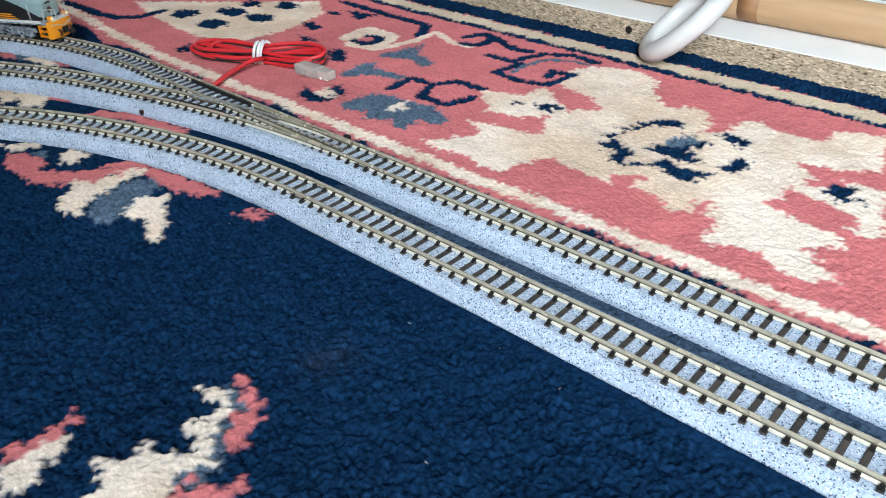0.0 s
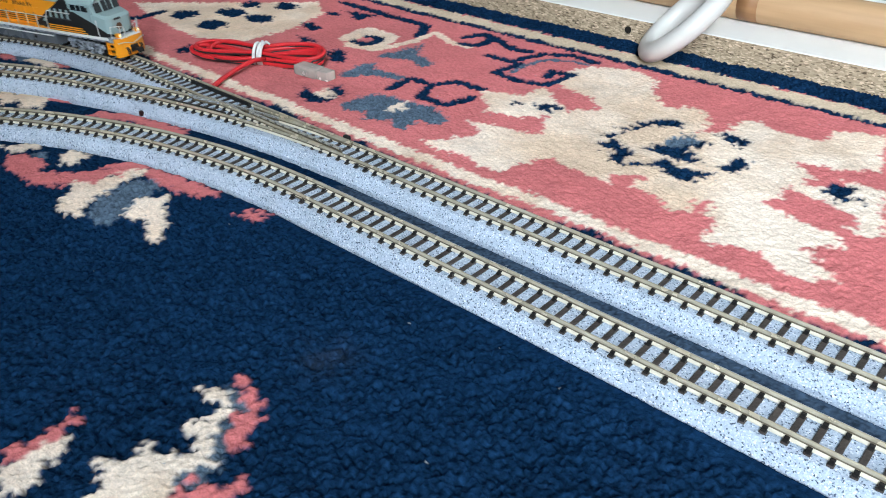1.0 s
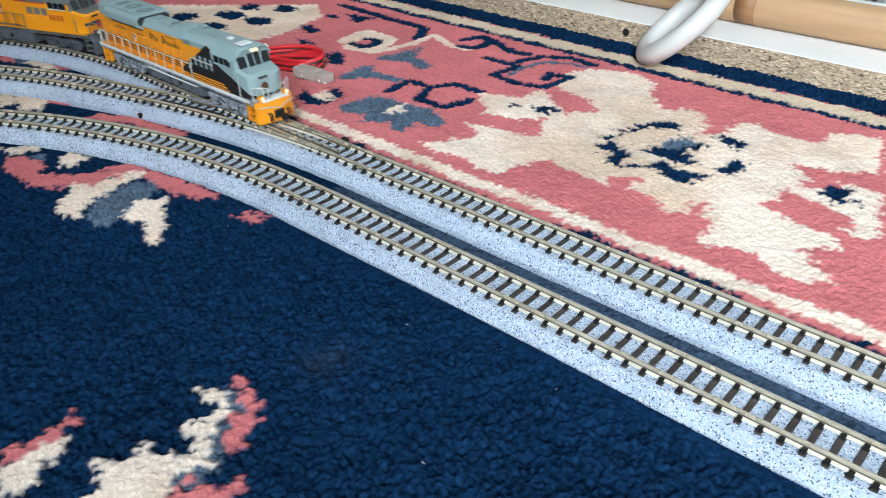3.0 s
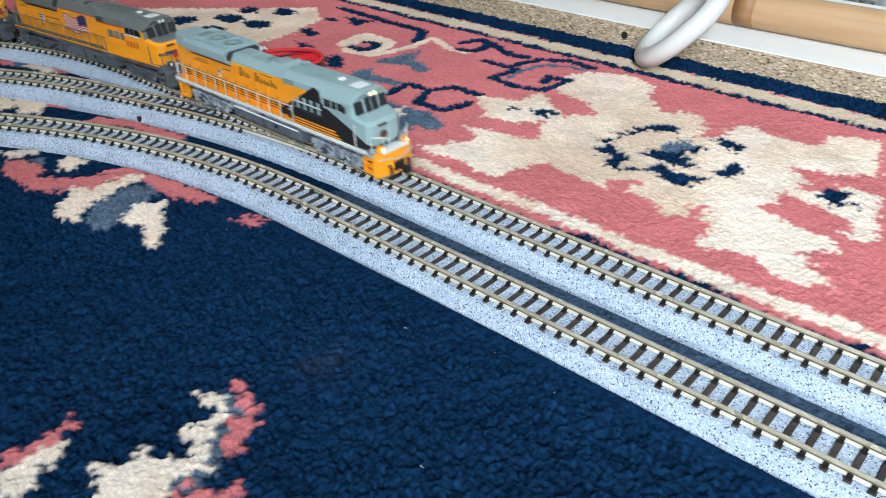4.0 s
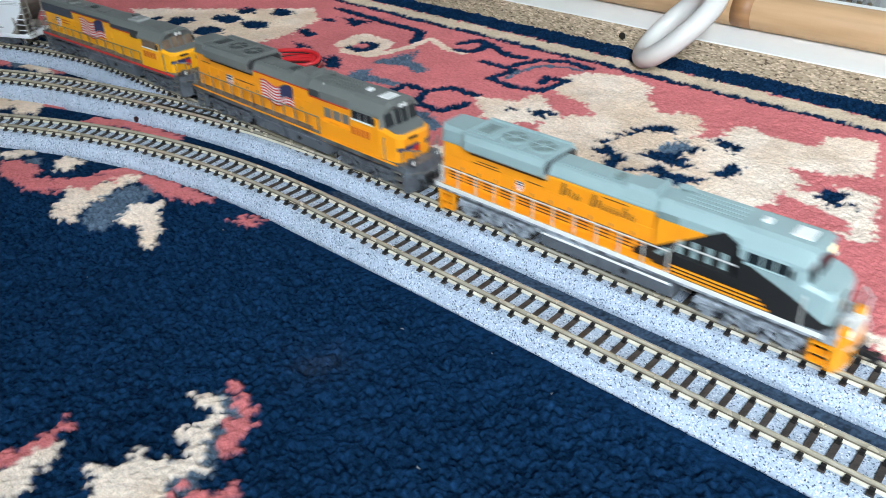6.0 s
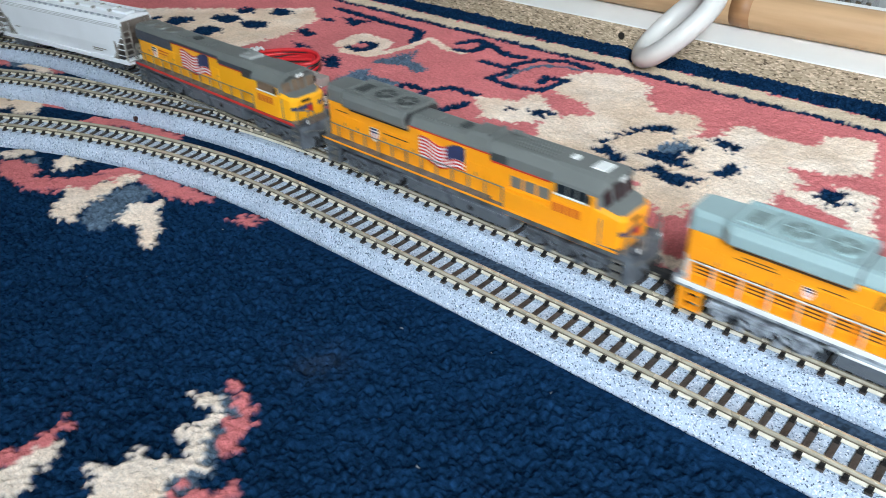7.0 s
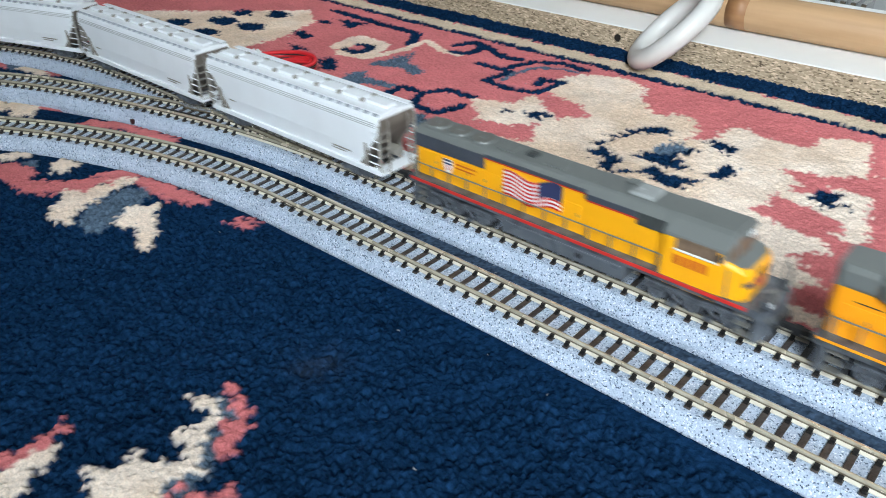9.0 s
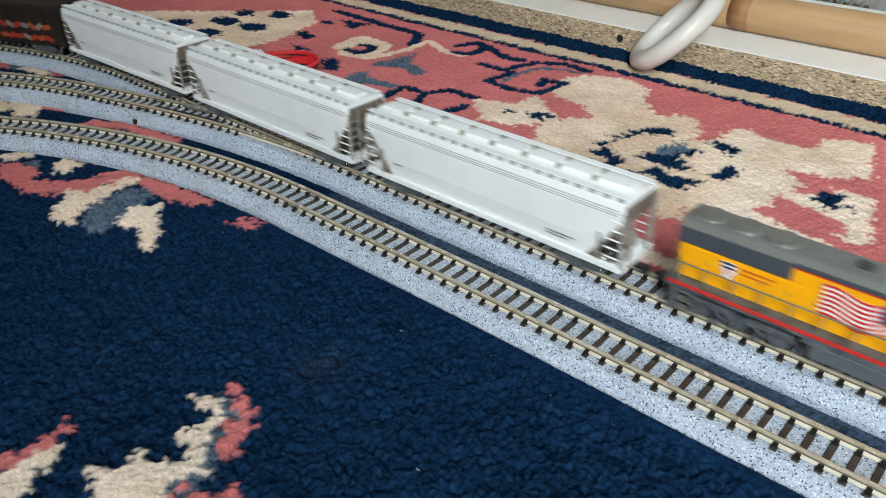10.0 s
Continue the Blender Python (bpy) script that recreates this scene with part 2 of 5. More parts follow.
# ---- carpet: tufted pile, each tuft dyed by the woven pattern (plan in mm) ----
# navy, pink, cream, grey-blue, the greyer navy between the tracks and the tan of the border
DYE = {"N": (0.0050, 0.0212, 0.0565), "P": (0.60, 0.175, 0.178), "C": (0.86, 0.72, 0.61), "G": (0.085, 0.125, 0.175), "W": (0.045, 0.072, 0.115), "T": (0.62, 0.49, 0.36)}
PATCHES = [
    ("C", "-61,156 -44,166 -25,160 -19,145 -7,133 3,141 15,134 18,115 26,125 25,138 35,143 42,138 51,139 60,140 61,155 77,160 87,127 76,118 62,116 58,114 68,105 69,99 64,90 65,82 60,75 49,66 43,60 48,55 39,48 35,53 21,56 22,66 13,61 13,53 4,52 -15,56 -31,71 -40,87 -36,104 -28,110"),
    ("C", "49,66 60,75 69,72 84,69 92,67 95,63 86,57 85,52 92,47 98,42 94,35 88,34 82,36 75,41 67,41 58,35 57,46 56,53 51,54"),
    ("C", "-66,144 -61,156 -39,138 -34,119 -56,124 -63,128"),
    ("C", "-65,34 -58,44 -52,52 -54,58 -65,63 -54,67 -45,67 -32,71 -34,92 5,53 -7,53 -15,56 -21,46 -23,39 -24,32 -32,32 -45,37 -53,32"),
    ("C", "-84,95 -76,97 -63,103 -64,117 -50,109 -41,103 -37,92 -43,88 -49,79 -61,78 -65,72 -66,82 -74,84"),
    ("C", "67,89 66,96 76,102 82,111 92,111 102,78 97,73 91,75 95,83 87,86 78,90"),
    ("P", "-23,149 -20,156 -9,157 11,145 0,141 -4,132 -13,137"),
    ("N", "-9,80 -7,88 -1,87 3,83 7,84 8,79 6,76 9,69 4,68 -1,72 -3,78"),
    ("N", "-11,87 -10,99 -6,111 -2,117 1,122 10,122 10,116 4,114 -2,109 -6,97 -8,87"),
    ("N", "7,88 9,95 16,99 19,108 25,109 25,104 22,96 27,96 30,90 27,86 21,87 13,87"),
    ("G", "12,108 17,113 21,108 20,99 14,95 10,95"),
    ("N", "7,72 15,77 19,85 25,82 35,84 40,86 38,77 33,71 27,72 21,76 13,72"),
    ("N", "24,122 30,122 37,122 38,117 38,108 33,114 28,116"),
    ("N", "41,89 40,99 40,102 43,104 47,99 47,90 44,91"),
    ("N", "75,101 78,107 83,107 84,101 83,92 80,91 79,97 77,96"),
    ("N", "84,99 88,101 91,97 88,96"),
    ("N", "-65,91 -63,95 -57,94 -60,89"),
    ("N", "-53,96 -49,98 -47,106 -42,101 -42,93 -48,92"),
    ("G", "-122,39 -121,54 -121,59 -112,62 -101,62 -90,66 -72,60 -73,50 -81,49 -78,38 -87,38 -91,43 -101,33 -106,42 -114,35"),
    ("C", "-103,48 -103,57 -101,62 -96,57 -97,47"),
    ("G", "-158,97 -157,110 -152,128 -145,116 -126,107 -129,101 -141,105 -151,100"),
    ("G", "-153,66 -156,84 -152,90 -144,83 -124,86 -126,79 -142,75 -146,66"),
    ("N", "-149,35 -151,44 -141,41 -142,57 -130,51 -128,38 -136,31"),
    ("C", "-143,43 -142,51 -131,43 -136,39"),
    ("N", "-186,88 -184,94 -173,90 -165,78 -175,77"),
    ("C", "-362,71 -330,62 -289,56 -262,54 -233,65 -235,86 -233,101 -244,133 -267,149"),
    ("N", "-238,111 -235,117 -221,111 -222,104"),
    ("N", "-221,93 -215,97 -204,94 -208,87"),
    ("N", "-237,147 -223,152 -214,152 -216,140 -222,138"),
    ("P", "-183,-88 -181,-80 -173,-80 -170,-76 -164,-79 -160,-84 -153,-79 -145,-71 -143,-61 -139,-53 -131,-53 -119,-50 -103,-48 -88,-46 -94,-54 -107,-57 -119,-58 -127,-57 -135,-67 -133,-75 -143,-82 -146,-87 -153,-90 -168,-90"),
    ("C", "-195,-84 -192,-75 -180,-71 -186,-83"),
    ("C", "-166,-72 -171,-65 -163,-62 -156,-67 -156,-74"),
    ("G", "-177,-78 -175,-74 -169,-75 -172,-80"),
    ("C", "-127,-91 -133,-84 -139,-80 -134,-75 -133,-57 -128,-54 -125,-65 -122,-81 -119,-86 -113,-90 -118,-91"),
    ("G", "-121,-80 -124,-64 -119,-56 -111,-59 -109,-70 -103,-80 -98,-86 -105,-88 -113,-87"),
    ("C", "-102,-80 -108,-71 -108,-68 -103,-58 -99,-61 -96,-66 -86,-71 -78,-81 -83,-81 -93,-77 -100,-79"),
    ("P", "-73,-52 -69,-47 -70,-44 -63,-45 -65,-52"),
    ("P", "-202,-47 -201,-38 -187,-29 -176,-27 -150,-23 -142,-28 -149,-32 -167,-35 -184,-38"),
    ("N", "-190,-42 -181,-34 -168,-32 -178,-38"),
    ("C", "-254,-54 -252,-44 -236,-43 -225,-51 -231,-59"),
    ("C", "-266,-55 -260,-49 -243,-59 -243,-64"),
    ("P", "-244,-44 -232,-37 -225,-41 -233,-46"),
    ("C", "-307,-20 -296,-14 -277,-14 -279,-24 -302,-28"),
    ("P", "-327,-30 -316,-25 -306,-32 -313,-36"),
    ("G", "-315,-27 -305,-21 -300,-29 -306,-32"),
    ("P", "-288,-19 -272,-16 -274,-21"),
    ("P", "-20,-154 -20,-147 -19,-138 -16,-138 -15,-143 -15,-149 -17,-155"),
    ("C", "-17,-155 -15,-149 -15,-143 -14,-140 -10,-144 -7,-147 -11,-148 -6,-152 -5,-160"),
    ("C", "7,-147 6,-141 0,-142 -1,-139 3,-138 3,-133 4,-130 9,-131 12,-130 13,-124 7,-123 5,-119 9,-117 4,-112 -2,-112 -2,-108 3,-109 4,-106 8,-110 10,-115 17,-121 22,-122 19,-128 19,-133 24,-137 9,-150"),
    ("G", "2,-108 6,-107 11,-111 14,-116 22,-118 24,-124 22,-130 20,-134 18,-132 21,-124 11,-116 9,-112"),
    ("P", "-0,-105 -1,-102 6,-102 10,-104 14,-108 17,-110 22,-115 23,-120 20,-120 16,-116 11,-114 12,-111 6,-106"),
    ("G", "9,-109 10,-107 13,-108 12,-110"),
    ("P", "24,-137 22,-132 22,-128 28,-127 29,-123 33,-128"),
]
LINES = [
    ("N", 2.3, "-114,137 -99,137 -92,158 -79,165 -63,163"),
    ("N", 2.2, "-93,137 -94,119 -82,117 -64,121"),
    ("N", 2.2, "-64,121 -62,141 -73,138 -70,130"),
    ("G", 1.2, "-88,124 -89,134 -86,150 -75,157 -65,158"),
    ("N", 2.4, "-119,69 -121,85 -107,86 -100,97 -84,96"),
    ("N", 2.4, "-107,86 -100,70 -84,71 -81,84"),
    ("N", 3.0, "-253,159 -219,157 -196,156 -176,155 -165,138"),
    ("C", 2.0, "-164,112 -161,128 -162,149 -143,140 -131,141"),
    ("C", 5.5, "-193,109 -196,126 -177,125 -170,107 -183,104"),
    ("N", 2.4, "-188,108 -178,107 -176,115 -181,122 -188,119"),
    ("N", 2.6, "-144,153 -139,165 -129,160 -128,147 -138,143"),
    ("N", 2.6, "-134,164 -111,154 -101,155"),
    ("N", 3.4, "-399,41 -354,41 -334,45 -326,55 -328,71"),
    ("N", 3.2, "-345,18 -329,18 -312,15"),
    ("N", 3.0, "-281,14 -261,15 -251,14"),
]
# oval navy spots: centre, half sizes along x and y
SPOTS = [(-311, 77, 9, 9), (-292, 98, 12, 8), (-266, 101, 11, 8), (-278, 75, 10, 9), (-275, 129, 9, 7), (-247, 41, 7, 9), (-297, 117, 9, 7), (-239, 137, 5, 4)]
EDGE = 207.0
# paler (+) and tanner (-) cream: x, y, radius, amount
CREAM_TONES = [(72, 69, 22, 0.9), (-54, 51, 18, 0.6), (4, 145, 20, -0.5), (6, 109, 28, -0.6), (42, 64, 16, -0.5), (-6, 56, 18, -0.5), (47, 122, 22, 0.3), (-45, 137, 16, 0.2), (85, 93, 22, 0.5), (14, 23, 14, 0.6), (101, 21, 20, 0.6), (66, 24, 16, 0.6), (-281, 99, 50, -0.5), (10, -134, 16, 0.7), (-10, -152, 14, 0.7), (8, -115, 12, 0.7), (-110, -73, 20, 0.5)]
TAN_CREAM = (0.72, 0.545, 0.41)
# where the navy ground reaches up into the border: x, half width, height
NAVY_RISES = [(-137, 13, 4.0), (-82, 6, 3.5), (-203, 8, 3.0), (26, 11, 3.6), (69, 12, 3.8), (114, 9, 2.5)]


def numbers(text):
    return [tuple(float(c) for c in p.split(",")) for p in text.split()]


def smooth_noise(x, y, size, seed):
    """Value noise on arrays, -1 to 1, with the given grain in mm."""
    rng = np.random.RandomState(seed)
    table = rng.uniform(-1, 1, (256, 256))
    u, v = x / size, y / size
    i, j = np.floor(u).astype(int), np.floor(v).astype(int)
    a, b = u - i, v - j
    a, b = a * a * (3 - 2 * a), b * b * (3 - 2 * b)
    g = lambda p, q: table[p & 255, q & 255]
    return (g(i, j) * (1 - a) + g(i + 1, j) * a) * (1 - b) + (g(i, j + 1) * (1 - a) + g(i + 1, j + 1) * a) * b


def dyed(x, y):
    """The dye of the tufts rooted at x, y (mm arrays), as codes into 'NPCGWT'."""
    rng = np.random.RandomState(5)
    xr, yr = x, y
    x = x + smooth_noise(x * 0.5, y * 1.5, 2.6, 11) * 2.2 + smooth_noise(x * 0.4, y * 1.6, 1.2, 35) * 1.4 + rng.normal(0, 0.9, x.shape)
    y = y + smooth_noise(x, y, 3.2, 12) * 1.2 + rng.normal(0, 0.5, x.shape)
    code = np.zeros(x.shape, int)
    low = 15.5 + 1.5 * smooth_noise(x, y * 0, 21, 3)
    for cx, w, lift in NAVY_RISES:
        low = low + lift * np.exp(-((x - cx) / w) ** 2)
    code[y > low] = 1
    centre = 22.6 + 0.9 * smooth_noise(x, y * 0, 30, 4) + np.clip(-x - 260, 0, 200) * 0.09
    code[np.abs(y - centre) < 3.4] = 2
    for kind, text in PATCHES:
        pts = numbers(text)
        inside = np.zeros(x.shape, bool)
        for (ax, ay), (bx, by) in zip(pts, pts[1:] + pts[:1]):
            if ay != by:
                inside ^= ((ay > y) != (by > y)) & (x < (bx - ax) * (y - ay) / (by - ay) + ax)
        code[inside] = "NPCGWT".index(kind)
    for cx, cy, rx, ry in SPOTS:
        code[((x - cx) / rx) ** 2 + ((y - cy) / ry) ** 2 < 1] = 0
    # the drawn lines are woven more crisply
    xl, yl = 0.8 * xr + 0.2 * x, 0.8 * yr + 0.2 * y
    for kind, w, text in LINES:
        pts = numbers(text)
        for (ax, ay), (bx, by) in zip(pts, pts[1:]):
            dx, dy = bx - ax, by - ay
            s = np.clip(((xl - ax) * dx + (yl - ay) * dy) / (dx * dx + dy * dy + 1e-6), 0, 1)
            code[(xl - ax - s * dx) ** 2 + (yl - ay - s * dy) ** 2 < (w + 0.5) ** 2] = "NPCGWT".index(kind)
    code[(np.abs(y + 15.5) < 6) & (x > -62 + 14 * smooth_noise(x, y, 5, 31))] = 4
    code[y > 170.5] = 0
    code[(y > 175.8) & (y < 187)] = 5
    code[(np.abs(y - 187) < 0.9) & (smooth_noise(x, y, 1.5, 33) > -0.1)] = 1
    code[y > 187.6] = 0
    return code


def pile(x0, x1, y0, y1, step):
    """A stretch of pile as a mesh: every tuft is a rounded lump."""
    gx, gy = np.arange(x0, x1 + step / 2, step), np.arange(y0, y1 + step / 2, step)
    X, Y = np.meshgrid(gx, gy, indexing="ij")
    # tufts on a skewed, jittered grid, longer one way
    ca, sa = math.cos(1.25), math.sin(1.25)
    lx, ly = 1.7, 1.0
    wob = smooth_noise(X, Y, 9, 7) * 0.8
    U, V = (X * ca + Y * sa + wob) / lx, (-X * sa + Y * ca + smooth_noise(X, Y, 9, 8) * 0.8) / ly
    I, J = np.floor(U).astype(int), np.floor(V).astype(int)
    rng = np.random.RandomState(21)
    jit = rng.uniform(0.12, 0.88, (512, 512, 2))
    tall = rng.uniform(-1, 1, (512, 512))
    best, second = np.full(X.shape, 9.0), np.full(X.shape, 9.0)
    bi, bj = np.zeros(X.shape, int), np.zeros(X.shape, int)
    for di in (-1, 0, 1):
        for dj in (-1, 0, 1):
            a, b = I + di, J + dj
            o = jit[a & 511, b & 511]
            d = np.hypot(U - a - o[..., 0], V - b - o[..., 1])
            near = d < best
            second = np.where(near, best, np.minimum(second, d))
            best = np.where(near, d, best)
            bi, bj = np.where(near, a, bi), np.where(near, b, bj)
    t = tall[bi & 511, bj & 511]
    gap = np.clip((second - best) / 0.4, 0, 1)
    Z = 0.6 * gap * (2 - gap) + 0.3 * t + 0.3 * smooth_noise(X, Y, 14, 9) + 0.4 * smooth_noise(X, Y, 3.5, 10) + 0.15 * smooth_noise(X, Y, 1.1, 13) - 0.75
    # creases where the pile parts
    crease = np.abs(smooth_noise(X + 0.35 * Y + 2 * smooth_noise(X, Y, 6, 17), Y * 0.6, 1.35, 16))
    crease = np.clip(1 - crease / 0.22, 0, 1)
    parted = crease * (0.5 + 0.5 * smooth_noise(X, Y, 8, 18))
    # small pits between the tips
    pit = smooth_noise(X * 0.9 + 0.9 * smooth_noise(X, Y, 4, 30), Y + 0.4 * X, 1.25, 29)
    pit = np.clip((pit - 0.15) / 0.45, 0, 1)
    # short furrows across the paler, flatter wool
    furrow = np.abs(smooth_noise(X * 0.62 + 1.2 * smooth_noise(X, Y, 5, 27), Y + 0.25 * X, 2.3, 26))
    furrow = np.clip(1 - furrow / 0.24, 0, 1) * np.clip(0.3 + 0.9 * smooth_noise(X, Y, 6, 28), 0, 1)
    # pressed flat beside and under the roadbeds
    off = np.full(X.shape, 99.0)
    for line in (UPPER, LOWER, NEAR):
        for p in line.pieces:
            _, sx, sy, h, length, radius = p
            if radius:
                cx, cy = sx - radius * math.sin(h), sy + radius * math.cos(h)
                d = np.abs(np.hypot(X - cx, Y - cy) - radius)
                d = np.where((X < sx + 2) & (Y > cy), d, 99.0)
            else:
                d = np.where((X <= sx) & (X >= sx + length * math.cos(h)), np.abs(-(X - sx) * math.sin(h) + (Y - sy) * math.cos(h)), 99.0)
            off = np.minimum(off, d)
    press = np.clip((19.0 - off) / 5.0, 0, 1)
    Z = Z * (1 - 0.88 * press) - 0.4 * press - 2.5 * np.clip((12.4 - off) / 1.0, 0, 1)
    # the dye of a tuft is that at its root
    o = jit[bi & 511, bj & 511]
    ru, rv = (bi + o[..., 0]) * lx, (bj + o[..., 1]) * ly
    px, py = X + ((ru - U * lx) * ca - (rv - V * ly) * sa), Y + ((ru - U * lx) * sa + (rv - V * ly) * ca)
    key = (bi - bi.min()) * (bj.max() - bj.min() + 1) + (bj - bj.min())
    ids, first, inv = np.unique(key.ravel(), return_index=True, return_inverse=True)
    code = dyed(px.ravel()[first], py.ravel()[first])[inv].reshape(X.shape)
    cream = (code == 2) | (code == 1) | (code == 5)
    Z = np.where(cream, 0.55 * Z + 0.15 - 0.55 * furrow, 1.1 * (Z - (0.3 * parted + 0.75 * pit) * (1 - 0.88 * press)))
    # the pile stands higher along the near track's straight
    rise = np.clip((X + 90) / 150, 0, 1)
    Z = Z + 1.9 * rise * rise * (3 - 2 * rise) * np.clip((-40.0 - Y) / 3, 0, 1)
    colour = np.array([DYE[k] for k in "NPCGWT"])[code]
    # the cream wool is tanner in places and paler in others
    pale = 0.5 + 0.5 * smooth_noise(X, Y, 17, 41) + 0.25 * smooth_noise(X, Y, 5, 42)
    for cx, cy, r, k in CREAM_TONES:
        pale = pale + k * np.exp(-((X - cx) ** 2 + (Y - cy) ** 2) / (r * r))
    pale = np.clip(pale, 0, 1)[..., None]
    colour = np.where((code == 2)[..., None], colour * pale + np.array(TAN_CREAM) * (1 - pale), colour)
    # the tips of neighbouring tufts mingle at the edges of the pattern
    for _ in range(1):
        for ax in (0, 1):
            colour = (np.roll(colour, 1, ax) + 2 * colour + np.roll(colour, -1, ax)) / 4
    shade = 1 + np.where(cream, 0.06, 0.22) * t + np.where(cream, 0.04, 0.10) * smooth_noise(X, Y, 0.9, 14) + 0.10 * smooth_noise(X, Y, 40, 15) + 0.08 * smooth_noise(X, Y, 11, 25)
    shade = shade + np.where((code == 0) | (code == 4), 0.55, np.where(cream, 0.07, 0.18)) * smooth_noise(X, Y, 0.7, 19)
    colour = colour * np.clip(shade, 0.2, 3)[..., None]
    # an old faint stain in the navy field
    stain = np.exp(-((X - 11) ** 2 + (Y + 83) ** 2) / 60.0) * np.clip(0.6 + 0.8 * smooth_noise(X, Y, 3, 20), 0, 1)
    colour = colour + stain[..., None] * np.array((0.010, 0.009, 0.006))
    lint = np.random.RandomState(77).uniform(0, 1, X.shape) > 0.99985
    colour[lint] = (0.35, 0.36, 0.36)
    n, m = X.shape
    co = np.stack([X, Y, Z], -1).reshape(-1, 3) * MM
    k = np.arange(n * m).reshape(n, m)
    quads = np.stack([k[:-1, :-1], k[1:, :-1], k[1:, 1:], k[:-1, 1:]], -1).reshape(-1, 4)
    mesh = bpy.data.meshes.new("carpet")
    mesh.vertices.add(len(co))
    mesh.vertices.foreach_set("co", co.ravel())
    mesh.loops.add(quads.size)
    mesh.loops.foreach_set("vertex_index", quads.ravel())
    mesh.polygons.add(len(quads))
    mesh.polygons.foreach_set("loop_start", np.arange(0, quads.size, 4))
    mesh.polygons.foreach_set("use_smooth", np.ones(len(quads), bool))
    mesh.update()
    layer = mesh.attributes.new("dye", "FLOAT_COLOR", "POINT")
    layer.data.foreach_set("color", np.concatenate([colour.reshape(-1, 3), np.ones((n * m, 1))], 1).ravel().astype(np.float32))
    return mesh


def carpet_material():
    mt = bpy.data.materials.new("wool_pile")
    mt.use_nodes = True
    nt = mt.node_tree
    b, link = nt.nodes["Principled BSDF"], nt.links.new
    at = nt.nodes.new("ShaderNodeAttribute")
    at.attribute_name = "dye"
    co = nt.nodes.new("ShaderNodeTexCoord")
    fib = nt.nodes.new("ShaderNodeTexNoise")
    fib.inputs["Scale"].default_value, fib.inputs["Detail"].default_value = 1700, 4
    link(co.outputs["Object"], fib.inputs["Vector"])
    rng = nt.nodes.new("ShaderNodeMapRange")
    rng.inputs[3].default_value, rng.inputs[4].default_value = 0.66, 1.34
    link(fib.outputs["Fac"], rng.inputs[0])
    mul = nt.nodes.new("ShaderNodeMix")
    mul.data_type, mul.blend_type = "RGBA", "MULTIPLY"
    mul.inputs[0].default_value = 1
    link(at.outputs["Color"], mul.inputs[6])
    link(rng.outputs[0], mul.inputs[7])
    link(mul.outputs[2], b.inputs["Base Color"])
    b.inputs["Roughness"].default_value = 0.95
    b.inputs["Specular IOR Level"].default_value = 0.0
    bp = nt.nodes.new("ShaderNodeBump")
    bp.inputs["Strength"].default_value, bp.inputs["Distance"].default_value = 0.7, 0.0003
    link(fib.outputs["Fac"], bp.inputs["Height"])
    link(bp.outputs[0], b.inputs["Normal"])
    return mt


WOOL = carpet_material()
carpet = new("carpet", pile(-480, 160, -176, EDGE, 0.5))
carpet.data.materials.append(WOOL)
tagged(carpet, "patterned wool carpet in navy, pink, cream and grey-blue pile", "carpet", kind="structure")
for x0, x1, y0, y1 in ((-1400, -480, -900, EDGE), (160, 1000, -900, EDGE), (-480, 160, -900, -176)):
    rest = new("carpet", pile(x0, x1, y0, y1, 7))
    rest.data.materials.append(WOOL)
    tagged(rest, "patterned wool carpet in navy, pink, cream and grey-blue pile", "carpet", kind="structure")

FROG = material("cast_silver", (0.92, 0.91, 0.88), 0.24, 0.75, second=(0.6, 0.59, 0.56), scale=200)


def bed(line, a, b, parent, step=4.0):
    """The moulded roadbed from a to b along a line."""
    prof = [(-11.0, -2.5), (-10.9, 0.2), (-8.8, 4.1), (-8.2, 4.45), (8.2, 4.45), (8.8, 4.1), (10.9, 0.2), (11.0, -2.5)]
    bm = bmesh.new()
    n = max(1, round((b - a) / step))
    rows = []
    for i in range(n + 1):
        x, y, h = line.at(a + (b - a) * i / n)
        nx, ny = -math.sin(h), math.cos(h)
        rows.append([bm.verts.new(Vector((x + nx * o, y + ny * o, z)) * MM) for o, z in prof])
    k = len(prof)
    for p, q in zip(rows, rows[1:]):
        for j in range(k):
            bm.faces.new((p[j], p[(j + 1) % k], q[(j + 1) % k], q[j]))
    bm.faces.new(rows[0])
    bm.faces.new(rows[-1][::-1])
    return part("roadbed", bm, BALLAST, parent, "light blue-grey moulded ballast roadbed")


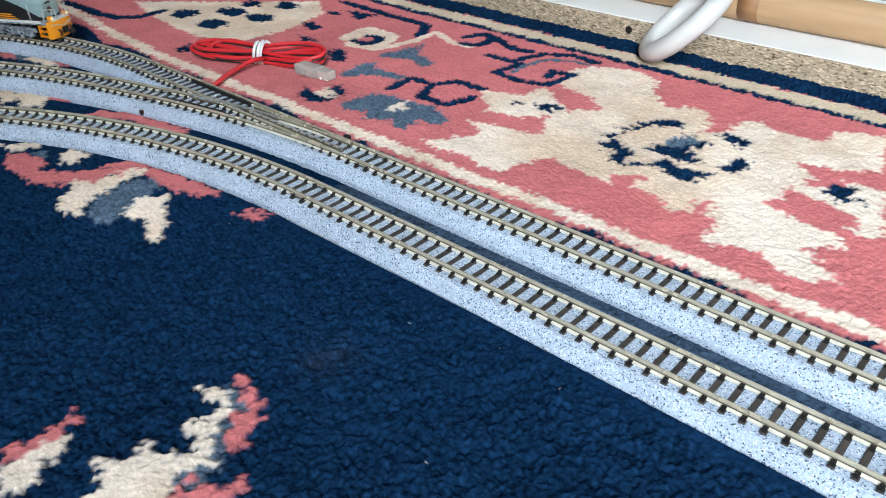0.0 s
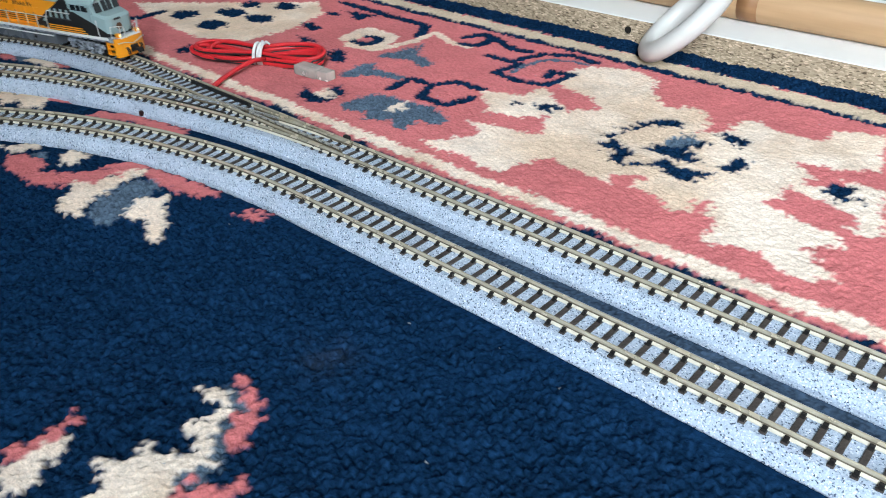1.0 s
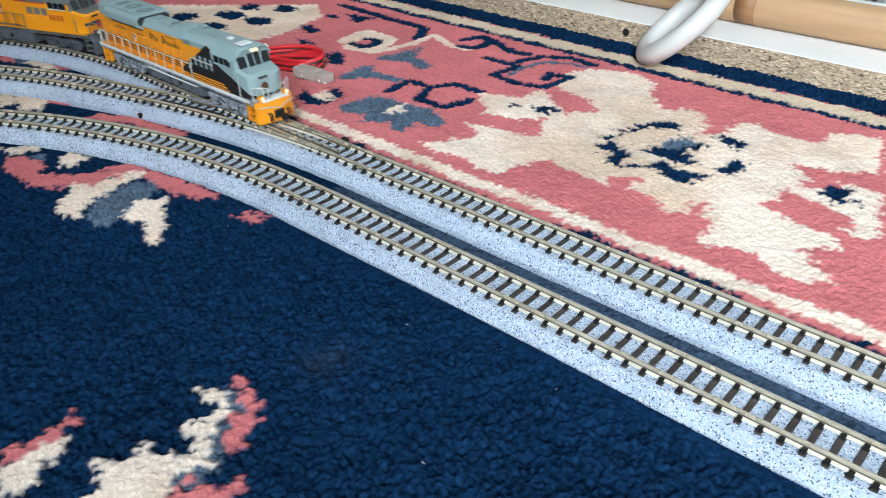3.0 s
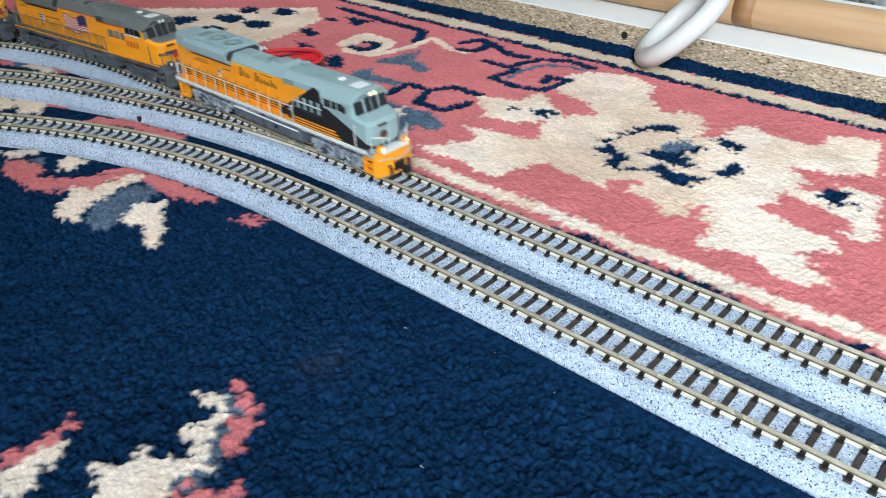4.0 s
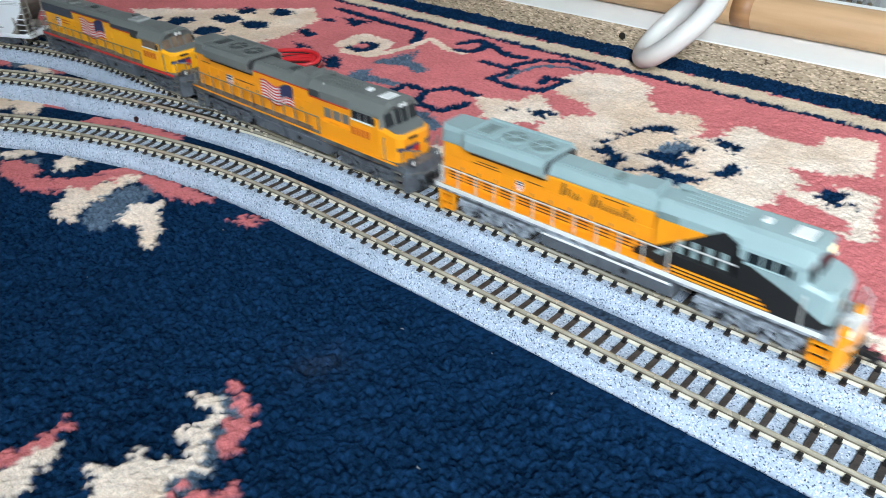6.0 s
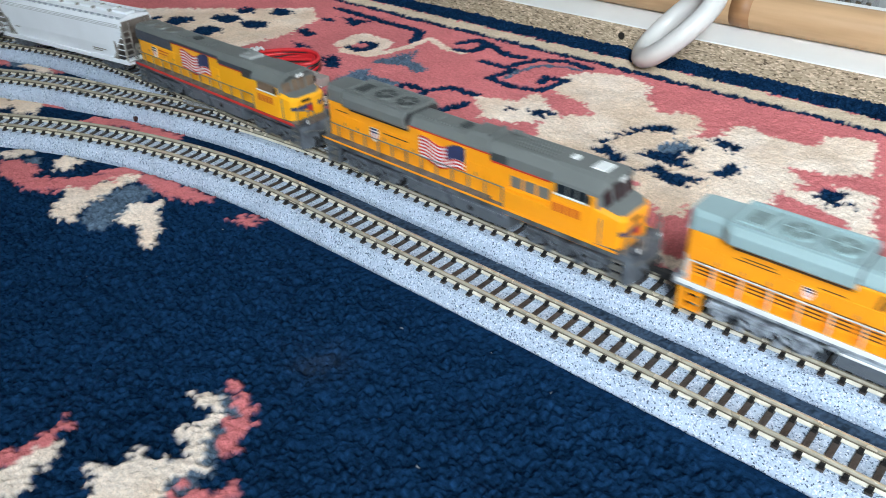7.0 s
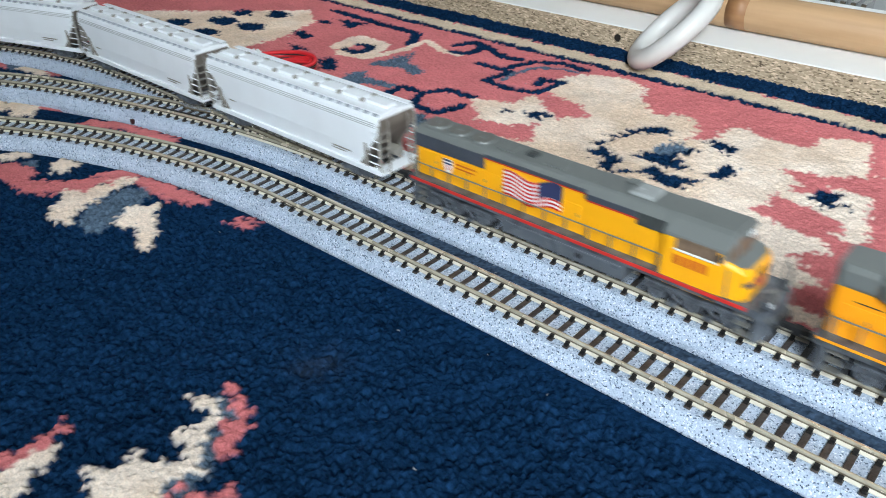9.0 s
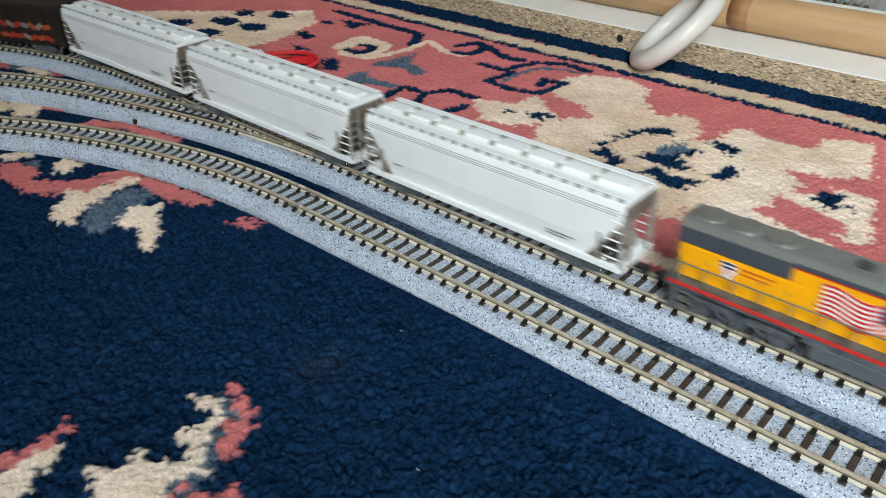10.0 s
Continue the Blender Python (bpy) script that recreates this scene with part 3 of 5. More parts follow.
def rail(line, a, b, offset, parent, name="rail", z0=TIE_TOP, z1=RAIL_TOP, mat=None, head=0.36, step=4.0, foot=True):
    """A flat-bottomed rail along a line at a side offset."""
    h0 = z1 - z0
    prof = [(-0.3, 0.2), (-0.24, 0.5), (-0.24, h0 - 0.92), (-head, h0 - 0.8), (-head, h0 - 0.06), (-head + 0.08, h0),
            (head - 0.08, h0), (head, h0 - 0.06), (head, h0 - 0.8), (0.24, h0 - 0.92), (0.24, 0.5), (0.3, 0.2)]
    shoe = [(-0.85, -0.1), (-0.8, 0.28), (-0.26, 0.6), (0.26, 0.6), (0.8, 0.28), (0.85, -0.1)]
    ob = drawn(line, a, b, offset, prof, z0, step, name, mat or RAIL, parent)
    if foot:
        drawn(line, a, b, offset, shoe, z0, step, "rail_foot", mat or FOOT, ob)
    if mat is None:
        ob.data.materials.append(WEB)
        for f in ob.data.polygons:
            f.material_index = 1 if abs(f.normal.z) < 0.85 and f.center.z < (z1 - 0.84) * MM else 0
    elif mat is FROG:
        # the head stays silver; the web below it gets the painted shade
        ob.data.materials.append(WEB)
        for f in ob.data.polygons:
            f.material_index = 0 if f.center.z > (z1 - 0.9) * MM else 1
    return ob


def drawn(line, a, b, offset, prof, z0, step, name, mat, parent):
    bm = bmesh.new()
    n = max(1, round((b - a) / step))
    rows = []
    for i in range(n + 1):
        s = a + (b - a) * i / n
        x, y, h = line.at(s)
        o = offset(s) if callable(offset) else offset
        nx, ny = -math.sin(h), math.cos(h)
        rows.append([bm.verts.new(Vector((x + nx * (o + p), y + ny * (o + p), z0 + z)) * MM) for p, z in prof])
    k = len(prof)
    for p, q in zip(rows, rows[1:]):
        for j in range(k):
            bm.faces.new((p[j], p[(j + 1) % k], q[(j + 1) % k], q[j]))
    bm.faces.new(rows[0])
    bm.faces.new(rows[-1][::-1])
    return part(name, bm, mat, parent)


def tie_mesh(half=7.2):
    """A sleeper with rail chairs, across y."""
    bm = bmesh.new()
    box(bm, -0.8, 0.8, -half, half, 3.9, TIE_TOP - 0.15, 0.12)
    wood = len(bm.faces)
    for c in (-GAUGE, GAUGE):
        for s in (-1, 1):
            box(bm, -0.6, 0.6, c + s * 0.8 - 0.45, c + s * 0.8 + 0.45, TIE_TOP - 0.3, TIE_TOP + 0.72, 0.1)
            box(bm, -0.62, 0.62, c + s * 1.45 - 0.45, c + s * 1.45 + 0.45, TIE_TOP - 0.3, TIE_TOP + 0.25, 0.08)
    bm.faces.ensure_lookup_table()
    for f in bm.faces[wood:]:
        f.material_index = 1
    return bm


TIE_MASTER = None


def lay_ties(line, a, b, parent, skip=lambda s: False):
    global TIE_MASTER
    n = round((b - a) / PITCH)
    for i in range(n):
        s = a + (b - a) * (i + 0.5) / n
        if skip(s):
            continue
        x, y, h = line.at(s)
        m = pose(x * MM, y * MM, 0, 0, 0, math.degrees(h))
        if TIE_MASTER is None:
            TIE_MASTER = part("tie", tie_mesh(), TIE, parent)
            TIE_MASTER.data.materials.append(CLIP)
            TIE_MASTER.matrix_basis = m
        else:
            again(TIE_MASTER, m, parent)


def joiner(line, s, side, parent):
    """A metal rail joiner on one rail."""
    x, y, h = line.at(s)
    bm = bmesh.new()
    box(bm, -4.2, 4.2, -1.15, 1.15, TIE_TOP - 0.1, TIE_TOP + 0.5, 0.15)
    ob = part("rail_joiner", bm, STEEL, parent)
    ob.matrix_basis = pose((x - math.sin(h) * side * GAUGE) * MM, (y + math.cos(h) * side * GAUGE) * MM, 0, 0, 0, math.degrees(h))


def section(name, label, line, a, b):
    t = empty(name, label, "model track", "track sections on the carpet")
    bed(line, a, b, t)
    for side in (-1, 1):
        rail(line, a, b, side * GAUGE, t)
    lay_ties(line, a, b, t)
    return t


S = "straight model track section with dark sleepers on grey ballast"
C = "curved model track section with dark sleepers on grey ballast"
far_straight = section("straight_track", S, UPPER, 0, 248)
near_straight = section("straight_track", S, NEAR, 0, 248)
near_curve = section("curved_track", C, NEAR, 248, 248 + 420)
upper_straight = section("straight_track", "short straight model track beyond the turnout", UPPER, 374, 412)
upper_curve = section("curved_track", C, UPPER, 412, 412 + 420)
lower_straight = section("straight_track", "short straight model track beyond the turnout", LOWER, 126, 164)
lower_curve = section("curved_track", C, LOWER, 164, 164 + 420)
for t, ln, s in ((near_curve, NEAR, 248), (far_straight, UPPER, 248), (upper_straight, UPPER, 374), (upper_curve, UPPER, 412), (lower_curve, LOWER, 164), (lower_straight, LOWER, 126)):
    for side in (-1, 1):
        joiner(ln, s, side, t)

# the turnout: the straight and the curved route leave one toe
turnout = empty("turnout", "model railway turnout with silver points and frog on ballast", "model turnout", "track sections on the carpet")
bed(UPPER, 248, 374, turnout)
b2 = bed(LOWER, 0, 126, turnout)
b2.location.z = -0.00003
rail(UPPER, 248, 374, -GAUGE, turnout, "stock_rail")
rail(LOWER, 0, 126, GAUGE, turnout, "stock_rail")
rail(UPPER, 264, 374, GAUGE, turnout, "closure_rail")
rail(LOWER, 16, 58, -GAUGE, turnout, "closure_rail")
rail(LOWER, 112, 126, -GAUGE, turnout, "closure_rail")
lay_ties(UPPER, 248, 374, turnout)
lay_ties(LOWER, 66, 126, turnout)
# point blades, the cast frog with its wing rails, and the black check rails
rail(LOWER, 58, 112, -GAUGE, turnout, "frog_rail", mat=FROG, head=0.3, foot=False)
rail(UPPER, 263, 322, lambda s: 2.0 + (s - 263) / 59 * 0.4, turnout, "point_blade", mat=FROG, head=0.4, foot=False)
rail(UPPER, 264, 326, lambda s: -3.9 + (s - 264) / 62 * 1.2, turnout, "point_blade", foot=False)
rail(LOWER, 90, 108, lambda s: -3.9 + (s - 90) / 18 * 0.3, turnout, "wing_rail", mat=FROG, head=0.3, foot=False)
rail(UPPER, 326, 350, lambda s: 3.6 + abs(s - 342) / 16 * 0.7, turnout, "wing_rail", mat=FROG, head=0.3, foot=False)
fb = prism(bmesh.new(), [(-150, -4.0), (-160, -6.6), (-161.5, -5.0), (-151, -2.4)], TIE_TOP - 0.3, RAIL_TOP - 0.3, "z", 0.15)
part("frog", fb, FROG, turnout, "shiny silver cast frog")
rail(UPPER, 330, 376, -GAUGE + 1.75, turnout, "check_rail", z1=RAIL_TOP - 0.2, mat=BLACK, head=0.4, foot=False)
rail(LOWER, 82, 118, GAUGE - 1.75, turnout, "check_rail", z1=RAIL_TOP - 0.2, mat=BLACK, head=0.4, foot=False)
part("switch_lever", box(bmesh.new(), -84, -81, 7.8, 9.8, 3.6, 6.0, 0.5), BLACK, turnout, "black switch lever")
part("wire_socket", box(bmesh.new(), -181.6, -179.7, -28.0, -26.4, -0.3, 1.9, 0.4), material("dark_red_plastic", (0.025, 0.006, 0.006), 0.4), turnout, "dark wire socket")

# ---- train: x forward, z = 0 at the rail top, mm ----
VEHICLES = []
SUN_GLINT = material("satin_roof_vent", (0.85, 0.86, 0.85), 0.3)
DARK = material("louvre_shadow_grey", (0.03, 0.03, 0.032), 0.6)
RAILING_DARK = material("railing_grey_paint", (0.16, 0.155, 0.14), 0.45)
RAILING_PALE = material("railing_silver_paint", (0.66, 0.66, 0.64), 0.4, 0.2)
TANK = material("fuel_tank_grey", (0.125, 0.14, 0.16), 0.28, second=(0.085, 0.095, 0.11), scale=120, coat=0.15)
FAN = material("shaded_grille_grey", (0.055, 0.062, 0.062), 0.55, second=(0.03, 0.034, 0.035), scale=700, amount=0.8, bump=0.4, bump_scale=1600)
SCREEN = material("slate_screen_paint", (0.062, 0.07, 0.088), 0.45, second=(0.045, 0.05, 0.064), scale=400, bump=0.2, bump_scale=1500)
LETTER = material("lettering_brown", (0.10, 0.045, 0.02), 0.5)
NUMBER = material("number_red", (0.62, 0.12, 0.015), 0.45)
INSIDE = material("cab_interior_tan", (0.22, 0.145, 0.095), 0.5, second=(0.10, 0.07, 0.05), scale=260, amount=0.9)
FAN_PALE = material("shaded_aspen_grille", (0.21, 0.285, 0.28), 0.5, second=(0.13, 0.18, 0.175), scale=700, amount=0.8, bump=0.4, bump_scale=1600)
AIR_UNIT = material("pale_grey_roof_unit", (0.36, 0.375, 0.37), 0.25, coat=0.3)
RUST = material("boxcar_brown", (0.022, 0.012, 0.010), 0.6, second=(0.012, 0.008, 0.007), scale=90, amount=0.9)
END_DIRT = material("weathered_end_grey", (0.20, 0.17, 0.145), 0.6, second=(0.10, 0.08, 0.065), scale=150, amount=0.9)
# greys for white hopper brackets and beads, with their shade in the colour
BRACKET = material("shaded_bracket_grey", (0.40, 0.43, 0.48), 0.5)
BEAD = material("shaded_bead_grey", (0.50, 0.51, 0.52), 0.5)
GRAFFITI = [material("graffiti_red", (0.38, 0.03, 0.015), 0.5), material("graffiti_white", (0.24, 0.22, 0.21), 0.5), material("graffiti_orange", (0.40, 0.075, 0.015), 0.5)]


def wheelset(parent, r, x):
    bm = bmesh.new()
    for s in (-1, 1):
        disc(bm, (0, s * 4.75, 0), r, 1.3, "y", 24)
        disc(bm, (0, s * 4.1, 0), r + 0.55, 0.35, "y", 24)
        disc(bm, (0, s * 5.45, 0), r * 0.55, 0.3, "y", 12)
        for k in range(6):
            box(bm, -0.25, 0.25, s * 5.4 - 0.15, s * 5.4 + 0.15, 0.5 * r, 0.9 * r, 0, pose(0, 0, 0, 0, k * 60, 0))
    disc(bm, (0, 0, 0), 0.7, 10.5, "y", 10)
    ob = part("wheelset", bm, STEEL if r < 3 else BLACK, parent, "metal wheels on an axle")
    ob.matrix_basis = pose(x * MM, 0, r * MM)
    return ob, r, x


def truck(parent, at, axles, r, mat, heavy=True):
    """A bogie: side frames with springs and axle boxes over its wheelsets."""
    span = axles[-1] - axles[0]
    bm = bmesh.new()
    for s in (-1, 1):
        y0, y1 = (6.1, 7.9) if s > 0 else (-7.9, -6.1)
        if heavy:
            prism(bm, [(-span / 2 - 4.6, 4.0), (-span / 2 - 3.5, 6.6), (-4, 6.9), (0, 5.6), (4, 6.9), (span / 2 + 3.5, 6.6), (span / 2 + 4.6, 4.4), (span / 2 + 1, 4.9), (4, 5.0), (0, 4.2), (-4, 5.0), (-span / 2 - 1, 4.9)], y0, y1, "y", 0.2)
            for a in axles:
                box(bm, a - 1.5, a + 1.5, y0 - 0.4, y1 + 0.4, 1.9, 4.6, 0.3)
                disc(bm, (a, s * 8.3, 3.2), 0.9, 0.7, "y", 12)
                for q in (-2.3, 2.3):
                    rod(bm, (a + q, s * 7.2, 2.6), (a + q, s * 7.2, 5.6), 0.75, 8)
            for a in (-span / 4, span / 4):
                rod(bm, (a - 1.6, s * 8.1, 6.1), (a + 1.8, s * 8.1, 3.4), 0.5, 8)
                box(bm, a - 1.2, a + 1.2, y0 - 0.5, y1 + 0.5, 1.2, 2.6, 0.2)
            rod(bm, (-span / 2 - 3, s * 8.0, 6.0), (span / 2 + 3, s * 8.0, 6.0), 0.25, 6)
        else:
            prism(bm, [(-span / 2 - 2.4, 2.2), (-span / 2 - 2.2, 4.2), (-3.0, 4.8), (3.0, 4.8), (span / 2 + 2.2, 4.2), (span / 2 + 2.4, 2.2), (span / 2 - 1.5, 2.0), (2.6, 1.0), (-2.6, 1.0), (-span / 2 + 1.5, 2.0)], y0, y1, "y", 0.2)
            for a in axles:
                disc(bm, (a, s * 8.0, 2.9), 1.2, 0.7, "y", 14)
            for q in (-1.5, 0, 1.5):
                rod(bm, (q, s * 8.0, 1.4), (q, s * 8.0, 3.8), 0.55, 8)
    box(bm, -2, 2, -7, 7, 3.0, 6.0, 0.2)
    ob = part("truck", bm, mat, parent)
    ob.matrix_basis = pose(at * MM, 0, 0)
    return ob, at, [wheelset(ob, r, a) for a in axles]


def coupler(parent, x, s):
    bm = bmesh.new()
    box(bm, min(x - s * 3, x + s * 3.4), max(x - s * 3, x + s * 3.4), -0.7, 0.7, 3.4, 4.8, 0.2)
    box(bm, min(x + s * 2.6, x + s * 5.0), max(x + s * 2.6, x + s * 5.0), -1.5, 0.9, 3.0, 5.2, 0.3)
    rod(bm, (x + s * 3.4, 0, 3.2), (x + s * 3.2, 0, 0.8), 0.22, 6)
    part("coupler", bm, BLACK, parent, "black knuckle coupler")


def waving_flag(parent, x0, x1, z0, z1, y, s):
    """A painted waving flag on one side: red and white bands and a blue field at the front."""
    def band(name, a, b, u0, u1, mat, proud, par):
        bm = bmesh.new()
        n = 10
        rows = []
        for i in range(n + 1):
            u = u0 + (u1 - u0) * i / n
            x = x0 + (x1 - x0) * u
            lift = 1.0 * math.sin(u * 8.2 + 0.9) + 1.2 * (u - 0.5)
            rows.append([bm.verts.new(Vector((x, y + s * proud, z0 + (z1 - z0) * w + lift)) * MM) for w in (a, b)] + [bm.verts.new(Vector((x, y - s * 0.1, z0 + (z1 - z0) * w + lift)) * MM) for w in (b, a)])
        for p, q in zip(rows, rows[1:]):
            for j in range(4):
                bm.faces.new((p[j], p[(j + 1) % 4], q[(j + 1) % 4], q[j]))
        bm.faces.new(rows[0])
        bm.faces.new(rows[-1][::-1])
        return part(name, bm, mat, par)
    field = band("flag", 0, 1, 0, 1, WHITE, 0.10, parent)
    tagged(field, "painted waving red, white and blue flag")
    for k in range(7):
        band("red_stripe", (2 * k) / 13, (2 * k + 1) / 13, 0, 1, RED, 0.16, field)
    band("blue_field", 0.40, 1, 0.62, 1, BLUE, 0.22, field)


def emblem(parent, x, z, y, s, k=1.0):
    """A shield: blue top with a pale bar, red and white stripes below."""
    y0, y1, y2 = y - s * 0.05, y + s * 0.12, y + s * 0.18
    at = lambda rows: [(x + p * k, z + q * k) for p, q in rows]
    flat = lambda p, q, u, v, deep: prism(bmesh.new(), at([(p, u), (q, u), (q, v), (p, v)]), min(y0, deep), max(y0, deep), "y")
    e = part("shield_emblem", prism(bmesh.new(), at([(-2.0, 2.3), (2.0, 2.3), (2.2, 0), (1.3, -2.0), (0, -2.9), (-1.3, -2.0), (-2.2, 0)]), min(y0, y1), max(y0, y1), "y"), WHITE, parent)
    for u, v in ((0.4, 1.0), (1.5, 2.2)):
        part("emblem_band", flat(-2.0, 2.0, u, v, y2), BLUE, e)
    for c in (-1.2, 0.0, 1.2):
        part("emblem_stripe", flat(c - 0.2, c + 0.2, -1.6, 0.3, y2), RED, e)


def bars(name, parent, mat, y, s, rows):
    """Plain bars that stand for lettering: (x0, x1, z0, z1)."""
    for x0, x1, z0, z1 in rows:
        part(name, box(bmesh.new(), x0, x1, min(y, y + s * 0.1), max(y, y + s * 0.1), z0, z1), mat, parent)


def railing(parent, mat, s, x0, x1, count, z0=11.0, z1=17.4, y=9.2):
    part("handrail", rod(bmesh.new(), (x0, s * y, z1), (x1, s * y, z1), 0.24, 6), mat, parent)
    post = None
    for k in range(count):
        x = x0 + (x1 - x0) * k / (count - 1)
        if post is None:
            post = part("stanchion", rod(bmesh.new(), (0, 0, z0), (0, 0, z1), 0.26, 6), mat, parent)
            post.matrix_basis = pose(x * MM, s * y * MM, 0)
        else:
            again(post, pose(x * MM, s * y * MM, 0), parent)


def loft(bm, rings, bevel=0.0):
    """A closed solid through rings of points (mm), each with the same count."""
    t = bmesh.new()
    rows = [[t.verts.new(Vector(p) * MM) for p in ring] for ring in rings]
    n = len(rows[0])
    for p, q in zip(rows, rows[1:]):
        for j in range(n):
            t.faces.new((p[j], p[(j + 1) % n], q[(j + 1) % n], q[j]))
    t.faces.new(rows[0])
    t.faces.new(rows[-1][::-1])
    bmesh.ops.recalc_face_normals(t, faces=t.faces)
    if bevel:
        bmesh.ops.bevel(t, geom=t.edges[:], offset=bevel * MM, segments=2, profile=0.6, affect="EDGES", clamp_overlap=True)
    merge(bm, t)
    return bm


def locomotive(label, paint, roof, frame_mat, pilot_mat, sill_mat, rail_mat, style):
    """A six-axle wide-nosed diesel. style: 'heritage', 'flared' or 'plain'."""
    t = empty("diesel_locomotive", label, "model locomotive", "train")
    plain, heritage = style == "plain", style == "heritage"
    H = 63.0 if plain else 67.0
    grille = FAN_PALE if heritage else FAN
    lo_hi = lambda a, b: (min(a, b), max(a, b))
    # underframe with its side sill, tank and pilots
    part("underframe", box(bmesh.new(), -H + 1, H - 4, -9.3, 9.3, 8.6, 10.9, 0.25), GREY if not heritage else SILVER, t)
    for s in (-1, 1):
        z0, z1 = (9.6, 10.9) if heritage else (10.3, 10.95) if not plain else (9.7, 10.7)
        part("sill_stripe", box(bmesh.new(), -H + 2, H - 7, s * 9.4 - 0.12, s * 9.4 + 0.12, z0, z1), sill_mat, t)
    tank = prism(bmesh.new(), [(-8.2, 8.6), (-8.8, 6.8), (-8.3, 3.0), (-7.0, 2.2), (7.0, 2.2), (8.3, 3.0), (8.8, 6.8), (8.2, 8.6)], -23, 21, "x", 0.4)
    tank_ob = part("fuel_tank", tank, TANK, t)
    for s in (-1, 1):
        part("tank_pipe", rod(bmesh.new(), (-22, s * 8.9, 7.3), (20, s * 8.9, 7.3), 0.35, 6), WHITE if heritage else TANK, tank_ob)
        part("air_tank", rod(bmesh.new(), (-25, s * 7.6, 7.6), (-4, s * 7.6, 7.6), 1.3, 10), frame_mat, tank_ob)
        part("fuel_filler", disc(bmesh.new(), (6, s * 8.6, 5.6), 0.9, 0.8, "y", 12), BLACK, tank_ob)
        for x in (-16, -6, 4, 14):
            part("tank_strap", box(bmesh.new(), x - 0.3, x + 0.3, *lo_hi(s * 8.3, s * 8.85), 3.2, 6.8), TANK, tank_ob)
    for e in (-1, 1):
        x = e * (H - 1.5)
        # an end plate that comes forward in the middle, with steps cut into its corners
        bm = loft(bmesh.new(), [[(x - e * 1.6, -9.2, z), (x - e * 0.3, -6.8, z), (x + e * k, -2.2, z), (x + e * k, 2.2, z), (x - e * 0.3, 6.8, z), (x - e * 1.6, 9.2, z), (x - e * 3.0, 9.2, z), (x - e * 1.6, 0, z), (x - e * 3.0, -9.2, z)] for z, k in ((1.1, 0.6), (4.0, 1.2), (10.4, 0.2))], 0.15)
        for s in (-1, 1):
            box(bm, *lo_hi(x - e * 2.6, x - e * 3.2), *lo_hi(s * 5.0, s * 9.2), 1.8, 10.4, 0.1)
            box(bm, *lo_hi(x - e * 7.4, x - e * 8.0), *lo_hi(s * 7.4, s * 9.3), 2.0, 10.4, 0.1)
        pilot = part("pilot", bm, pilot_mat, t)
        part("coupler_pocket", box(bmesh.new(), *lo_hi(x - e * .2, x + e * 1.6), -2.4, 2.4, 2.8, 6.2, 0.3), BLACK, pilot)
        for z in (2.2, 4.9, 7.6):
            for s in (-1, 1):
                part("step", box(bmesh.new(), *lo_hi(x - e * 3.6, x - e * 7.8), *lo_hi(s * 7.0, s * 9.4), z, z + 0.4), pilot_mat if heritage else RAILING_DARK, pilot)
        for s in (-1, 1):
            for k in (4.0, 5.0):
                part("brake_hose", sweep(bmesh.new(), [(x + e * 0.6, s * k, 5.6), (x + e * 1.6, s * k, 4.8), (x + e * 1.5, s * (k - 0.3), 2.2)], 0.32, 6), BLACK, pilot)
        coupler(t, e * H, e)
        for s in (-1, 1):
            part("end_handrail", sweep(bmesh.new(), [(x - e * 3.4, s * 8.9, 10.6), (x - e * 3.0, s * 8.9, 16.6), (x - e * 0.4, s * 5.6, 16.4), (x - e * 0.2, s * 3.2, 15.6), (x - e * 0.2, s * 3.2, 10.6)], 0.26, 6), rail_mat, t)
            part("end_handrail", rod(bmesh.new(), (x - e * 0.4, s * 5.6, 10.6), (x - e * 0.4, s * 5.6, 16.4), 0.24, 6), rail_mat, t)
        part("uncoupling_lever", sweep(bmesh.new(), [(x - e * 0.4, -8.8, 8.4), (x + e * 1.0, -6.0, 8.6), (x + e * 1.4, 0, 7.0), (x + e * 1.0, 6.0, 8.6), (x - e * 0.4, 8.8, 8.4)], 0.22, 6), rail_mat, pilot)
        part("end_platform", box(bmesh.new(), *lo_hi(x - e * 4.2, x + e * 0.2), -6.4, 6.4, 10.2, 10.9, 0.15), WHITE if heritage else GREY, t)
    # long hood
    top = 25.7 if not plain else 25.2
    cab0 = 36.5 if not plain else 31.5
    box0 = 13.2 if not plain else 6.0
    hood = part("hood", loft(bmesh.new(), [[(x, -w, 10.8), (x, -w, top - 1.0), (x, 0.6 - w, top), (x, w - 0.6, top), (x, w, top - 1.0), (x, w, 10.8)] for x, w in ((-H + 1.4, 4.9), (-H + 2.8, 6.0), (cab0 - 1, 6.0))], 0.2), paint, t)
    if not plain:
        # hood roof, then the flared radiators with a tapered rear
        part("hood_roof", prism(bmesh.new(), [(-6.2, 25.3), (-6.2, 25.9), (-4.7, 28.3), (-3.6, 28.7), (3.6, 28.7), (4.7, 28.3), (6.2, 25.9), (6.2, 25.3)], -26, 14, "x", 0.25), roof, t)
        ring = lambda x, a, b, z0, z1, z2: [(x, -6.0, z0), (x, -a, z1), (x, -a, z2), (x, -b, 30.0), (x, b, 30.0), (x, a, z2), (x, a, z1), (x, 6.0, z0)]
